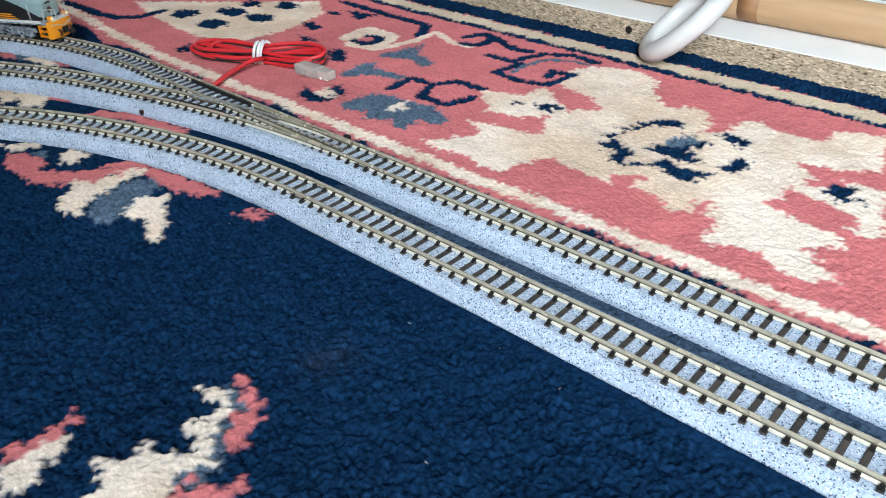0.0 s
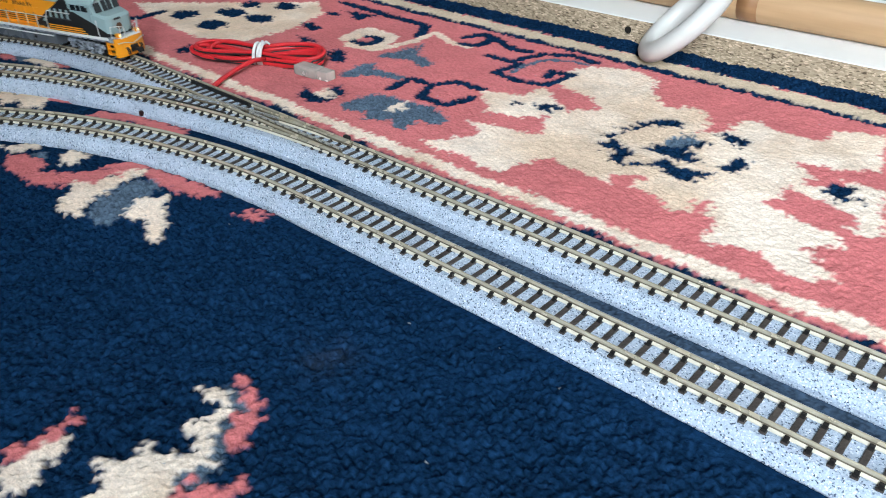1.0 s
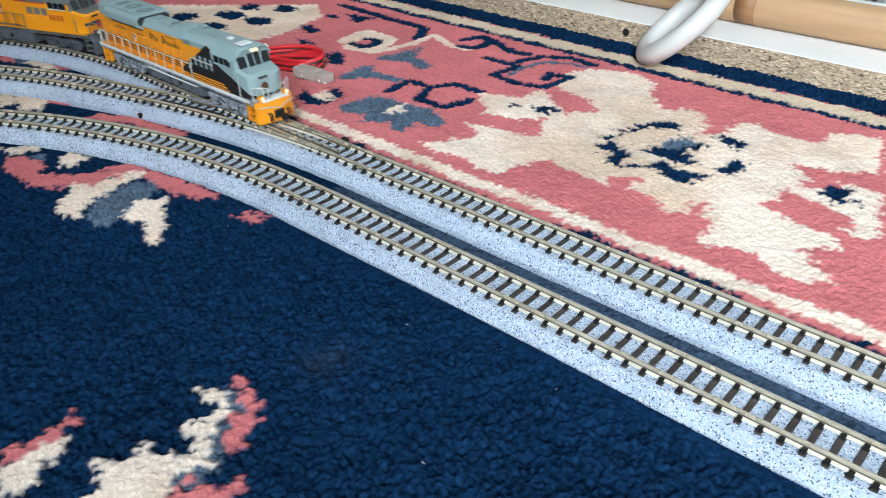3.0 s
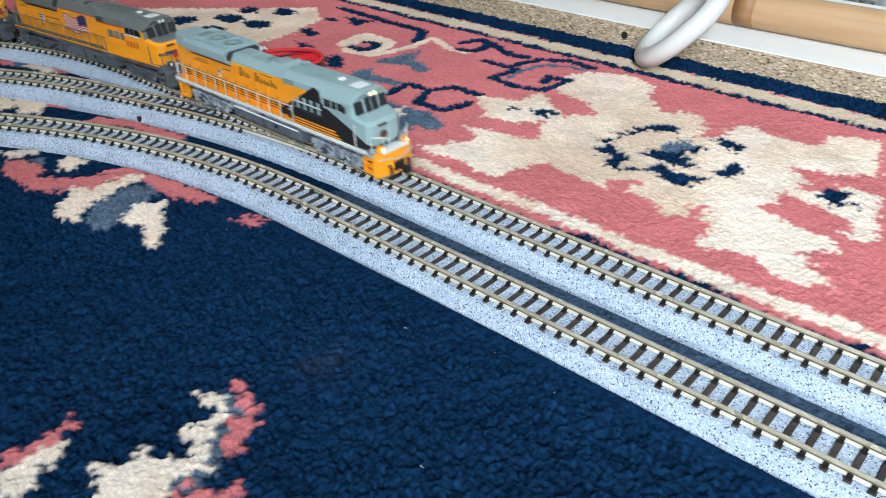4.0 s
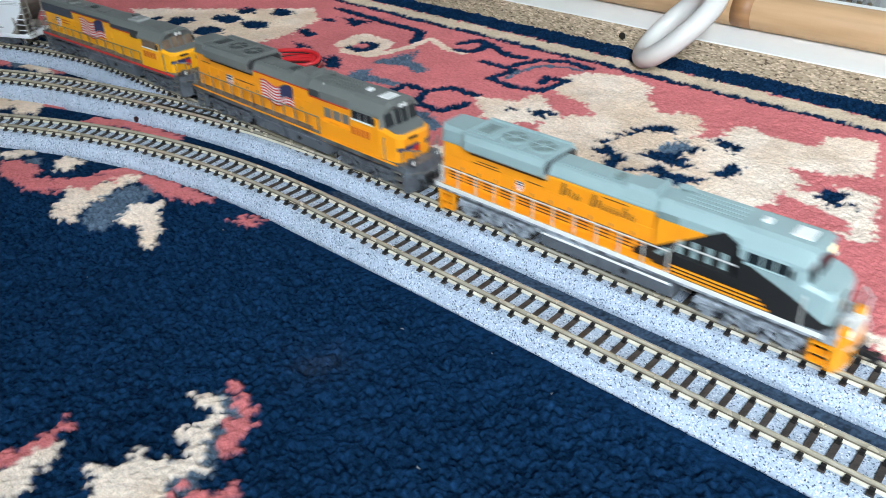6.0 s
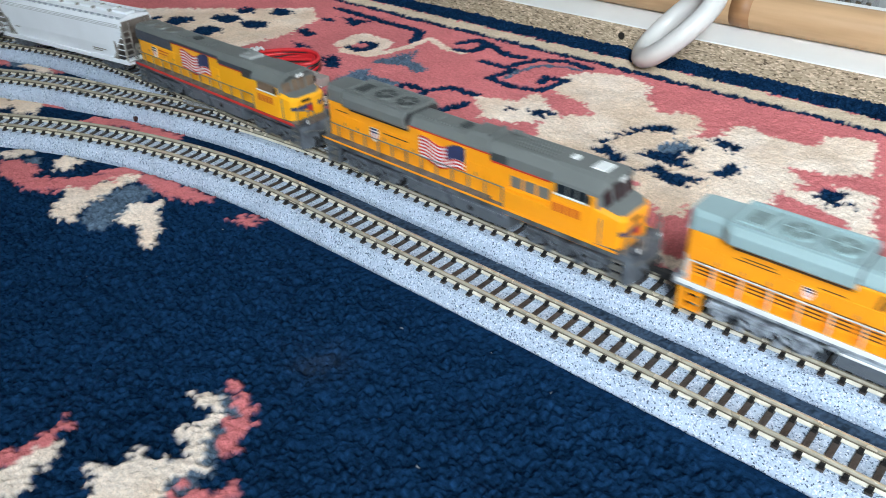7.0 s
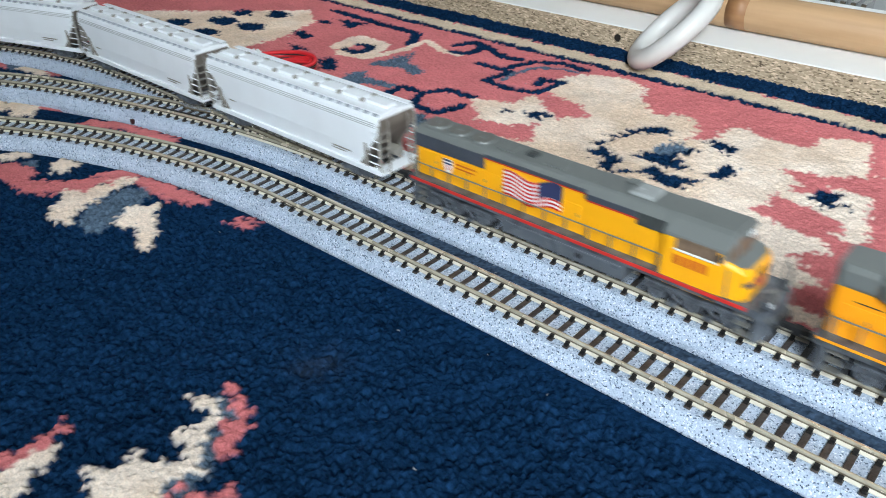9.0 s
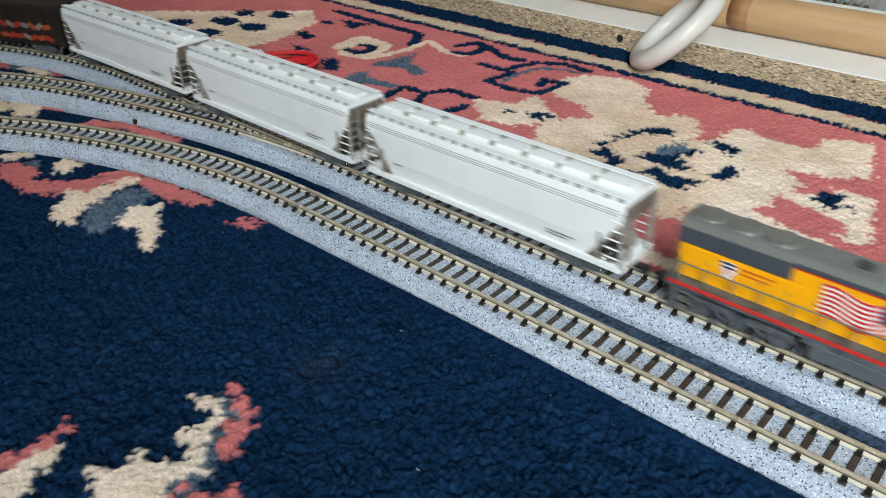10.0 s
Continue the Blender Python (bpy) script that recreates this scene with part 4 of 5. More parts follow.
        rad = part("radiator", loft(bmesh.new(), [ring(-H + 1.2, 5.2, 4.2, 24.0, 25.0, 28.0), ring(-H + 2.8, 6.2, 5.0, 24.2, 25.2, 28.6), ring(-56.5, 6.5, 5.4, 24.2, 25.2, 28.8), ring(-53.5, 8.9, 7.3, 23.4, 25.3, 28.4), ring(-23.4, 8.9, 7.3, 23.4, 25.3, 28.4)], 0.3), roof, t)
        part("radiator_end", prism(bmesh.new(), [(-7.8, 25.8), (-8.2, 28.0), (-6.6, 29.4), (6.6, 29.4), (8.2, 28.0), (7.8, 25.8)], -23.6, -23.1, "x"), DARK, rad)
        for y in (-7.0, 7.0):
            part("roof_curb", box(bmesh.new(), -55, -23.6, y - 0.35, y + 0.35, 29.7, 30.7, 0.15), roof, rad)
        for x in (-54.6, -45.4, -34.6, -24.2):
            part("roof_curb", box(bmesh.new(), x - 0.5, x + 0.5, -7.0, 7.0, 29.7, 30.65, 0.15), roof, rad)
        for x in (-40.0, -29.4):
            f = part("cooling_fan", disc(bmesh.new(), (x, 0, 30.1), 4.5, 0.8, "z", 28), roof, t)
            part("fan_grille", disc(bmesh.new(), (x, 0, 30.55), 3.9, 0.2, "z", 28), grille, f, "darker round fan grille")
            part("fan_hub", disc(bmesh.new(), (x, 0, 30.7), 1.1, 0.3, "z", 16), roof, f)
            for k in range(6):
                part("fan_rib", box(bmesh.new(), 0.9, 4.2, -0.12, 0.12, 30.6, 30.8, 0, Matrix.Translation((x * MM, 0, 0)) @ pose(0, 0, 0, 0, 0, k * 60)), roof, f)
        f = part("rear_hatch", box(bmesh.new(), -53.4, -46.6, -4.6, 4.6, 29.7, 30.4, 0.25), roof, t)
        part("hatch_recess", box(bmesh.new(), -52.2, -47.8, -3.4, 3.4, 30.3, 30.5, 0.05), grille, f)
        # raised hatch with its exhaust behind the cabinet, and small roof fittings
        part("exhaust_hatch", prism(bmesh.new(), [(-6.0, 26.4), (-4.9, 29.2), (-3.8, 30.2), (3.8, 30.2), (4.9, 29.2), (6.0, 26.4)], 1.5, 10.5, "x", 0.3), roof, t)
        part("hatch_curb", box(bmesh.new(), 8.6, 10.3, -4.2, 4.2, 30.0, 30.9, 0.2), roof, t)
        for x in (-17, -8.5):
            part("roof_hatch", box(bmesh.new(), x - 3.2, x + 3.2, -3.2, 3.2, 28.5, 29.0, 0.15), roof, t)
        part("exhaust_stack", box(bmesh.new(), -4.2, -1.4, -1.8, 1.8, 28.5, 29.6, 0.25), grille, t)
    else:
        rad = part("hood_roof", prism(bmesh.new(), [(-6.15, 25.0), (-6.2, 25.6), (-5.0, 27.2), (-4.0, 27.6), (4.0, 27.6), (5.0, 27.2), (6.2, 25.6), (6.15, 25.0)], -H + 1.6, cab0 + 0.5, "x", 0.25), roof, t)
        for x in (-56, -46.5, -37):
            f = part("cooling_fan", disc(bmesh.new(), (x, 0, 27.7), 4.5, 0.7, "z", 32, 4.1), roof, t)
            part("fan_grille", disc(bmesh.new(), (x, 0, 28.05), 3.7, 0.15, "z", 32), RAILING_DARK, f, "round fan grille")
            part("fan_hub", disc(bmesh.new(), (x, 0, 28.15), 0.9, 0.2, "z", 16), roof, f)
        part("exhaust_stack", box(bmesh.new(), -19.6, -16, -1.6, 1.6, 27.4, 28.4, 0.25), FAN, t)
        for x in (-27, -8):
            part("roof_hatch", box(bmesh.new(), x - 3.4, x + 3.4, -2.8, 2.8, 27.4, 27.9, 0.15), roof, t)
        for s in (-1, 1):
            part("radiator_screen", box(bmesh.new(), -H + 1.7, -31.7, s * 6.15 - 0.25, s * 6.15 + 0.25, 20.9, 25.4, 0.12), SCREEN, rad, "dark slate radiator screen")
            part("radiator_screen", box(bmesh.new(), -31.7, 21, s * 6.2 - 0.2, s * 6.2 + 0.2, 24.9, 26.0, 0.1), SCREEN, rad)
    for s in (-1, 1):
        if not plain:
            # dark strip painting the shadow that the flared radiators cast on the hood
            part("intake_grille", box(bmesh.new(), -53, -24, s * 6.05 - 0.2, s * 6.05 + 0.2, 22.9, 24.0, 0.1), DARK if not heritage else LETTER, t)
        # hood doors, louvres, hinges and latches
        for k in range(11):
            x = -H + 5 + k * 6.9
            if x < box0 - 6:
                d = part("hood_door", box(bmesh.new(), x, x + 6.5, s * 6.05 - 0.14, s * 6.05 + 0.14, 11.4, 20.2, 0.1), paint, t)
                if heritage:
                    for z in (12.2, 13.3, 14.4, 15.5):
                        part("louvre", box(bmesh.new(), x + 0.4, x + 6.1, s * 6.2 - 0.08, s * 6.2 + 0.08, z, z + 0.42), LETTER, d)
                part("latch", box(bmesh.new(), x + 5.7, x + 6.1, s * 6.22 - 0.1, s * 6.22 + 0.1, 16.4, 17.4), RAILING_DARK, d)
                part("hinge", box(bmesh.new(), x + 0.1, x + 0.4, s * 6.22 - 0.1, s * 6.22 + 0.1, 18.4, 19.4), paint, d)
    # equipment cabinet behind the cab
    cw = 7.5 if not plain else 6.7
    ct = 30.0 if not plain else 27.8
    low = 25.0 if heritage else 24.4 if not plain else 23.4
    cabinet = part("electrical_cabinet", prism(bmesh.new(), [(-cw, 10.8), (-cw, low + 0.4), (1.6 - cw, ct - 0.6), (cw - 1.6, ct - 0.6), (cw, low + 0.4), (cw, 10.8)], box0, cab0 + 0.5, "x", 0.25), BLACK if heritage else paint, t)
    if not plain:
        part("cabinet_roof", prism(bmesh.new(), [(-cw - .25, low), (-cw - .25, 27.4), (1.8 - cw, 29.6), (2.6 - cw, ct), (cw - 2.6, ct), (cw - 1.8, 29.6), (cw + .25, 27.4), (cw + .25, low)], box0 - 0.4, cab0 + 0.2, "x", 0.25), roof, cabinet)
        for y in (-3.0, -1.0, 1.0, 3.0):
            part("roof_seam", box(bmesh.new(), 18, 33, y - 0.12, y + 0.12, ct - 0.05, ct + 0.2), roof, cabinet)
    else:
        part("cabinet_roof", prism(bmesh.new(), [(-cw - .2, low), (-cw - .2, 25.4), (1.6 - cw, 27.4), (2.4 - cw, ct), (cw - 2.4, ct), (cw - 1.6, 27.4), (cw + .2, 25.4), (cw + .2, low)], box0 - 0.6, cab0 + 0.5, "x", 0.25), roof, cabinet)
        part("air_unit", box(bmesh.new(), 17, 24.5, -3.6, 3.6, ct - 0.4, ct + 1.0, 0.9), AIR_UNIT, cabinet, "pale grey rounded roof unit")
    for s in (-1, 1):
        y = s * (cw + 0.28)
        if plain:
            part("dark_band", box(bmesh.new(), box0 - 0.4, cab0 - 9.6, y - 0.1, y + 0.1, low + 0.1, 25.3, 0.05), SCREEN, cabinet)
            part("side_vent", box(bmesh.new(), cab0 - 9.4, cab0 - 0.3, y - 0.16, y + 0.16, 21.6, 25.3, 0.1), FAN, cabinet, "dark side vent")
        else:
            part("side_vent", box(bmesh.new(), box0, box0 + 6.2, y - 0.14, y + 0.14, low + 0.2, 27.2, 0.1), grille, cabinet, "dark side vent")
    # full-width lower boxes beside the cabinet, level with the cab
    skirt0 = 19.5 if not plain else cab0
    if not plain:
        for s in (-1, 1):
            part("battery_box", box(bmesh.new(), skirt0, cab0 + 0.2, *lo_hi(s * 7.0, s * 9.25), 10.6 if heritage else 8.5, 17.0, 0.25), BLACK if heritage else paint, cabinet)
    # cab: full-width, its roof edges sloped
    dz = 0 if not plain else -2.2
    cab1 = 51.6 if not plain else 47.6
    sect = lambda x, k: [(x, -9.25, 8.5 if not heritage else 10.6), (x, -9.25, 24.2 + dz), (x, -9.0, 26.2 + dz), (x, -6.2 - k, 29.2 + dz), (x, -4.6 - k, 29.8 + dz), (x, 4.6 + k, 29.8 + dz), (x, 6.2 + k, 29.2 + dz), (x, 9.0, 26.2 + dz), (x, 9.25, 24.2 + dz), (x, 9.25, 8.5 if not heritage else 10.6)]
    cab = part("cab", loft(bmesh.new(), [sect(cab0, 0), sect(cab1, 0)], 0.25), BLACK if heritage else paint, t)
    e0 = 26.4 + dz
    part("cab_roof", loft(bmesh.new(), [[(x, -9.45, z0), (x, -9.2, e0), (x, -6.3, 29.5 + dz), (x, -4.6, 30.2 + dz), (x, 4.6, 30.2 + dz), (x, 6.3, 29.5 + dz), (x, 9.2, e0), (x, 9.45, z0)] for x, z0 in ((cab0 - 0.4, 25.4 + dz), (cab1 + 0.2, 25.4 + dz), (cab1 + 1.2, 25.8 + dz))], 0.2), roof, cab)
    if not plain:
        # a near-white raised patch paints the highlight on the cab roof
        part("roof_panel", box(bmesh.new(), 45.6, 50.4, -2.8, 2.8, 30.0, 30.6, 0.25), SUN_GLINT, cab, "pale roof patch standing for a highlight")
        part("antenna", box(bmesh.new(), 37.6, 39.8, -1.2, 1.2, 30.0, 31.0, 0.4), SUN_GLINT, cab)
    for s in (-1, 1):
        w0, w1 = (38.6, 48.8) if not plain else (35.5, 46.2)
        frame_ob = part("side_window", box(bmesh.new(), w0 - 0.4, w1 + 0.4, s * 9.25 - 0.2, s * 9.25 + 0.2, 22.4 + dz, 25.9 + dz, 0.15), roof if not plain else INSIDE, cab)
        for a, b in ((0.0, 0.34), (0.4, 0.66), (0.72, 1.0)):
            part("pane", box(bmesh.new(), w0 + (w1 - w0) * a, w0 + (w1 - w0) * b, s * 9.42 - 0.12, s * 9.42 + 0.12, 22.8 + dz, 25.6 + dz), GLASS if not plain else INSIDE, frame_ob)
        part("window_sill", box(bmesh.new(), w0 - 0.6, w1 + 0.6, *lo_hi(s * 9.2, s * 9.75), 22.0 + dz, 22.5 + dz, 0.1), SUN_GLINT if not heritage else roof, cab)
        part("mirror", box(bmesh.new(), w1 + 0.8, w1 + 1.3, *lo_hi(s * 9.3, s * 10.3), 22.8 + dz, 25.0 + dz), BLACK, cab)
    # sloping windscreen under the roof's visor
    screen = part("windscreen", loft(bmesh.new(), [[(cab1 - 0.4, y, 21.0 + dz), (cab1 + k + 1.9, y, 21.4 + dz), (cab1 + k * 0.4 + 0.3, y, z), (cab1 - 0.4, y, z)] for y, k, z in ((-8.9, -0.9, 26.2 + dz), (-6.4, 0.2, 28.6 + dz), (-3.2, 0.9, 29.2 + dz), (3.2, 0.9, 29.2 + dz), (6.4, 0.2, 28.6 + dz), (8.9, -0.9, 26.2 + dz))], 0.15), roof, cab)
    for y0, y1, k in ((-7.6, -3.7, 0.55), (-2.9, -0.3, 0.95), (0.3, 2.9, 0.95), (3.7, 7.6, 0.55)):
        part("pane", prism(bmesh.new(), [(cab1 + k + 1.55, 22.2 + dz), (cab1 + k + 1.95, 22.2 + dz), (cab1 + k + 0.5, 27.2 + dz), (cab1 + k + 0.1, 27.2 + dz)], y0, y1, "y"), GLASS if not plain else INSIDE, screen)
    part("visor", loft(bmesh.new(), [[(cab1, y, z - 0.5), (cab1 + k, y, z - 0.9), (cab1 + k, y, z - 0.5), (cab1, y, z + 0.1)] for y, k, z in ((-8.8, 1.2, 26.5 + dz), (-6.2, 2.2, 29.3 + dz), (-4.4, 2.6, 30.0 + dz), (4.4, 2.6, 30.0 + dz), (6.2, 2.2, 29.3 + dz), (8.8, 1.2, 26.5 + dz))]), roof, cab)
    hl = part("headlight_box", box(bmesh.new(), cab1 + 0.6, cab1 + 2.9, -2.0, 2.0, 27.9 + dz, 29.6 + dz, 0.3), roof, cab)
    for y in (-0.95, 0.95):
        part("headlight", disc(bmesh.new(), (cab1 + 3.0, y, 28.7 + dz), 0.72, 0.5, "x", 14), LIGHT if heritage else SUN_GLINT, hl)
    # nose: chamfered in plan, its top falling forward
    nz = 22.6 + dz * 0.6
    nf = 60.6 if not plain else 55.2
    nb = 10.6 if heritage else 8.7
    plan = [(cab1 - 0.4, -9.2), (cab1 + 1.2, -9.0), (nf - 1.5, -8.2), (nf, -5.6), (nf, 5.6), (nf - 1.5, 8.2), (cab1 + 1.2, 9.0), (cab1 - 0.4, 9.2)]
    fall = lambda x: nz - 0.24 * max(0, x - cab1)
    nose = part("nose", loft(bmesh.new(), [[(x, y, nb) for x, y in plan], [(x, y, fall(x) - 1.1) for x, y in plan], [(x - (0.9 if x > cab1 + 2 else 0), y * 0.9, fall(x)) for x, y in plan]], 0.3), roof if heritage else paint, t)
    cap = [(x - (1.1 if x > cab1 + 2 else 0), y * 0.86) for x, y in plan]
    part("nose_top", loft(bmesh.new(), [[(x, y, fall(x) - 0.4) for x, y in cap], [(x, y, fall(x) + 0.12) for x, y in cap]], 0.05), roof, nose)
    part("nose_door", box(bmesh.new(), nf - 0.3, nf + 0.25, 1.2, 4.0, 11.4, 18.4, 0.2), roof if heritage else paint, nose)
    part("number_board", box(bmesh.new(), nf - 0.3, nf + 0.2, -3.8, 0.4, fall(nf) - 1.9, fall(nf) - 1.0, 0.05), BLACK, nose)
    if heritage:
        skirt = [(x + (0.12 if x > cab1 else 0), y * 1.015) for x, y in plan]
        part("nose_skirt", loft(bmesh.new(), [[(x, y, 10.7) for x, y in skirt], [(x, y, 17.4 - 0.62 * max(0, x - cab1)) for x, y in skirt]]), BLACK, nose, "black lower nose band")
        part("nose_emblem", disc(bmesh.new(), (nf + 0.1, -1.4, 15.2), 1.7, 0.4, "x", 18), LETTER, nose)
    else:
        wing = part("nose_emblem", box(bmesh.new(), nf - 0.3, nf + 0.2, -5.4, 5.4, 14.6, 16.4, 0.2), BLUE, nose)
        part("emblem_stripe", box(bmesh.new(), nf, nf + 0.3, -1.2, 1.2, 13.0, 15.6), RED, wing)
        for s in (-1, 1):
            m = Matrix.Translation(((nf - 0.72) * MM, s * 6.9 * MM, 0)) @ pose(0, 0, 0, 0, 0, -s * 60.0)
            part("emblem_wing", box(bmesh.new(), -1.4, 1.4, -0.14, 0.14, 14.9, 16.2, 0, m), BLUE, nose)
    for y in (-6.0, 6.0):
        dl = part("ditch_light", box(bmesh.new(), H - 4.6, H - 2.2, y - 1.1, y + 1.1, 10.8, 12.8, 0.4), pilot_mat, t)
        part("lens", disc(bmesh.new(), (H - 2.1, y, 11.8), 0.72, 0.4, "x", 14), LIGHT if heritage else SUN_GLINT, dl)
    # paint scheme and railings on each side
    for s in (-1, 1):
        if heritage:
            y = s * (cw + 0.12)
            part("black_panel", prism(bmesh.new(), [(6.5, 12.6), (13.4, 16.6), (13.4, 11), (6.5, 11)], *lo_hi(s * 6.0, s * 6.36), "y"), BLACK, t)
            part("orange_wedge", prism(bmesh.new(), [(13.1, 16.4), (27.4, 25.1), (13.1, 25.1)], *lo_hi(y - s * 0.2, y + s * 0.12), "y"), paint, cabinet)
            part("pale_chevron", prism(bmesh.new(), [(13.8, 14.6), (16.6, 17.2), (18.4, 17.2), (15.2, 14.2)], *lo_hi(y - s * 0.2, y + s * 0.16), "y"), ROOF_A, cabinet)
            part("black_peak", prism(bmesh.new(), [(26.6, 24.9), (31.0, 27.5), (32.0, 27.5), (36.7, 24.9)], *lo_hi(s * (cw + 0.1), s * (cw + 0.42)), "y"), BLACK, cabinet)
            bar = None
            for k in range(4):
                m = pose((20.6 + k * 4.0) * MM, 0, 0)
                if bar is None:
                    bar = part("pale_bar", box(bmesh.new(), -0.8, 0.8, *lo_hi(y - s * 0.2, y + s * 0.1), 16.6, 21.6), ROOF_A, cabinet)
                    bar.matrix_basis = m
                else:
                    again(bar, m, cabinet)
            for z in (11.2, 12.3, 13.4):
                part("gold_stripe", box(bmesh.new(), 19.6, cab0 - 0.2, s * 9.3 - 0.06, s * 9.3 + 0.06, z, z + 0.55), YELLOW, cabinet)
                part("gold_stripe", box(bmesh.new(), cab0, 46.5 - (z - 11.2) * 1.4, s * 9.3 - 0.06, s * 9.3 + 0.06, z, z + 0.55), YELLOW, cab)
            part("grey_sweep", prism(bmesh.new(), [(cab0, 23.4), (cab0, 26), (51.7, 26), (51.7, 17.4), (47.5, 19.0), (42, 21.0)], *lo_hi(s * 9.1, s * 9.36), "y"), roof, cab)
            # two slanted words in plain strokes: tall first letters, then short ones
            x = -18.6
            for w, h in ((2.6, 4.0), (0.8, 2.6), (1.6, 2.2), (0, 0), (2.8, 4.0), (1.3, 2.2), (1.5, 2.2), (1.6, 2.2), (1.6, 3.4), (1.4, 2.2)):
                if w:
                    z = 20.4 - 0.02 * (x + 18)
                    part("lettering_stroke", prism(bmesh.new(), [(x, z), (x + w * 0.32, z), (x + w * 0.32 + h * 0.2, z + h), (x + h * 0.2, z + h)], *lo_hi(s * 5.95, s * 6.12), "y"), LETTER, t)
                    part("lettering_stroke", prism(bmesh.new(), [(x + w * 0.62, z + h * 0.1), (x + w * 0.95, z + h * 0.1), (x + w * 0.95 + h * 0.14, z + h * 0.7), (x + w * 0.62 + h * 0.14, z + h * 0.7)], *lo_hi(s * 5.95, s * 6.1), "y"), LETTER, t)
                x += w + (0.75 if w else 3.0)
            bars("lettering_bar", t, LETTER, s * 6.02, s, [(-4.5, 3.5, 24.2, 24.5)])
            bars("small_lettering_bar", t, LETTER, s * 6.02, s, [(-50, -42, 21.2, 21.5), (-52, -41, 20.3, 20.6), (-31, -25, 20.6, 20.9)])
            emblem(t, -33.2, 18.4, s * 6.2, s, 0.65)
            railing(t, rail_mat, s, -H + 4, 18.5, 12, z1=17.3)
            part("cab_grab_rail", sweep(bmesh.new(), [(18.5, s * 9.2, 17.3), (20.5, s * 9.4, 20.6), (cab0, s * 9.5, 20.6)], 0.26, 6), rail_mat, t)
            part("walkway", box(bmesh.new(), -H + 4, 19.4, *lo_hi(s * 6.0, s * 9.1), 10.8, 11.15, 0.05), paint, t)
        else:
            # red line under the roof, then number, flag and emblem
            part("red_line", box(bmesh.new(), -23 if not plain else -31.6, box0, s * 6.06 - 0.12, s * 6.06 + 0.12, 25.0 if not plain else 24.4, 25.5 if not plain else 25.0), RED, t)
            part("red_line", box(bmesh.new(), box0, cab0 if not plain else cab0 - 9.5, s * (cw + 0.05) - 0.12, s * (cw + 0.05) + 0.12, low - 0.55, low - 0.05), RED, cabinet)
            waving_flag(t, -18.5 if not plain else -24, 1.5 if not plain else -2.5, 15.0 if not plain else 14.8, 23.0 if not plain else 23.2, s * 6.3, s)
            emblem(t, -40.4 if not plain else -46.8, 17.4, s * 6.25, s)
            bars("lettering_bar", t, DARK if not plain else NUMBER, s * 6.2, s, [(-44, -35, 18.6, 19.2), (-44, -36, 17.3, 17.8)] if plain else [(-60, -54, 21.4, 21.7), (-36, -24, 18.8, 19.2)])
            n0 = 37.6 if not plain else 35.0
            plate = part("number_panel", box(bmesh.new(), n0 - 0.6, n0 + 10.2, s * 9.25 - 0.14, s * 9.25 + 0.14, 15.8 + dz * 0.4, 20.0 + dz * 0.4, 0.1), paint, cab)
            bars("number_bar", plate, NUMBER, s * 9.34, s, [(n0 + k * 2.5, n0 + 1.9 + k * 2.5, 16.5 + dz * 0.4, 19.3 + dz * 0.4) for k in range(4)])
            if not plain:
                for k in range(3):
                    part("cabinet_vent", box(bmesh.new(), 21 + k * 5.0, 25 + k * 5.0, s * (cw + 0.05) - 0.14, s * (cw + 0.05) + 0.14, 18.0, 21.6, 0.1), RAILING_DARK, cabinet, "grey louvred vent")
            railing(t, rail_mat, s, -H + 4, skirt0 - 0.5, 13, z1=17.6 if not plain else 16.6)
        part("cab_handrail", sweep(bmesh.new(), [(cab1 + 2.6, s * 8.9, 10.9), (cab1 + 2.4, s * 9.2, 12), (cab1 + 2.2, s * 9.2, 18.6), (cab1 + 2.0, s * 8.6, 19.2)], 0.25, 6), rail_mat, t)
    # grabs and horn
    horn = bmesh.new()
    hz = ct + 1.1
    for y, l in ((-0.9, 3.2), (0, 4.0), (0.9, 3.4)):
        disc(horn, (14 + l / 2, y + 2.0, hz), 0.25, l, "x", 8, 0.5)
    box(horn, 13.4, 14.4, 0.8, 3.2, hz - 1.3, hz + 0.2, 0.1)
    part("air_horn", horn, roof, t)
    trucks = [truck(t, e * 41.5, (-10.6, 0, 10.6), 3.1, frame_mat) for e in (-1, 1)]
    return t, 41.5, trucks


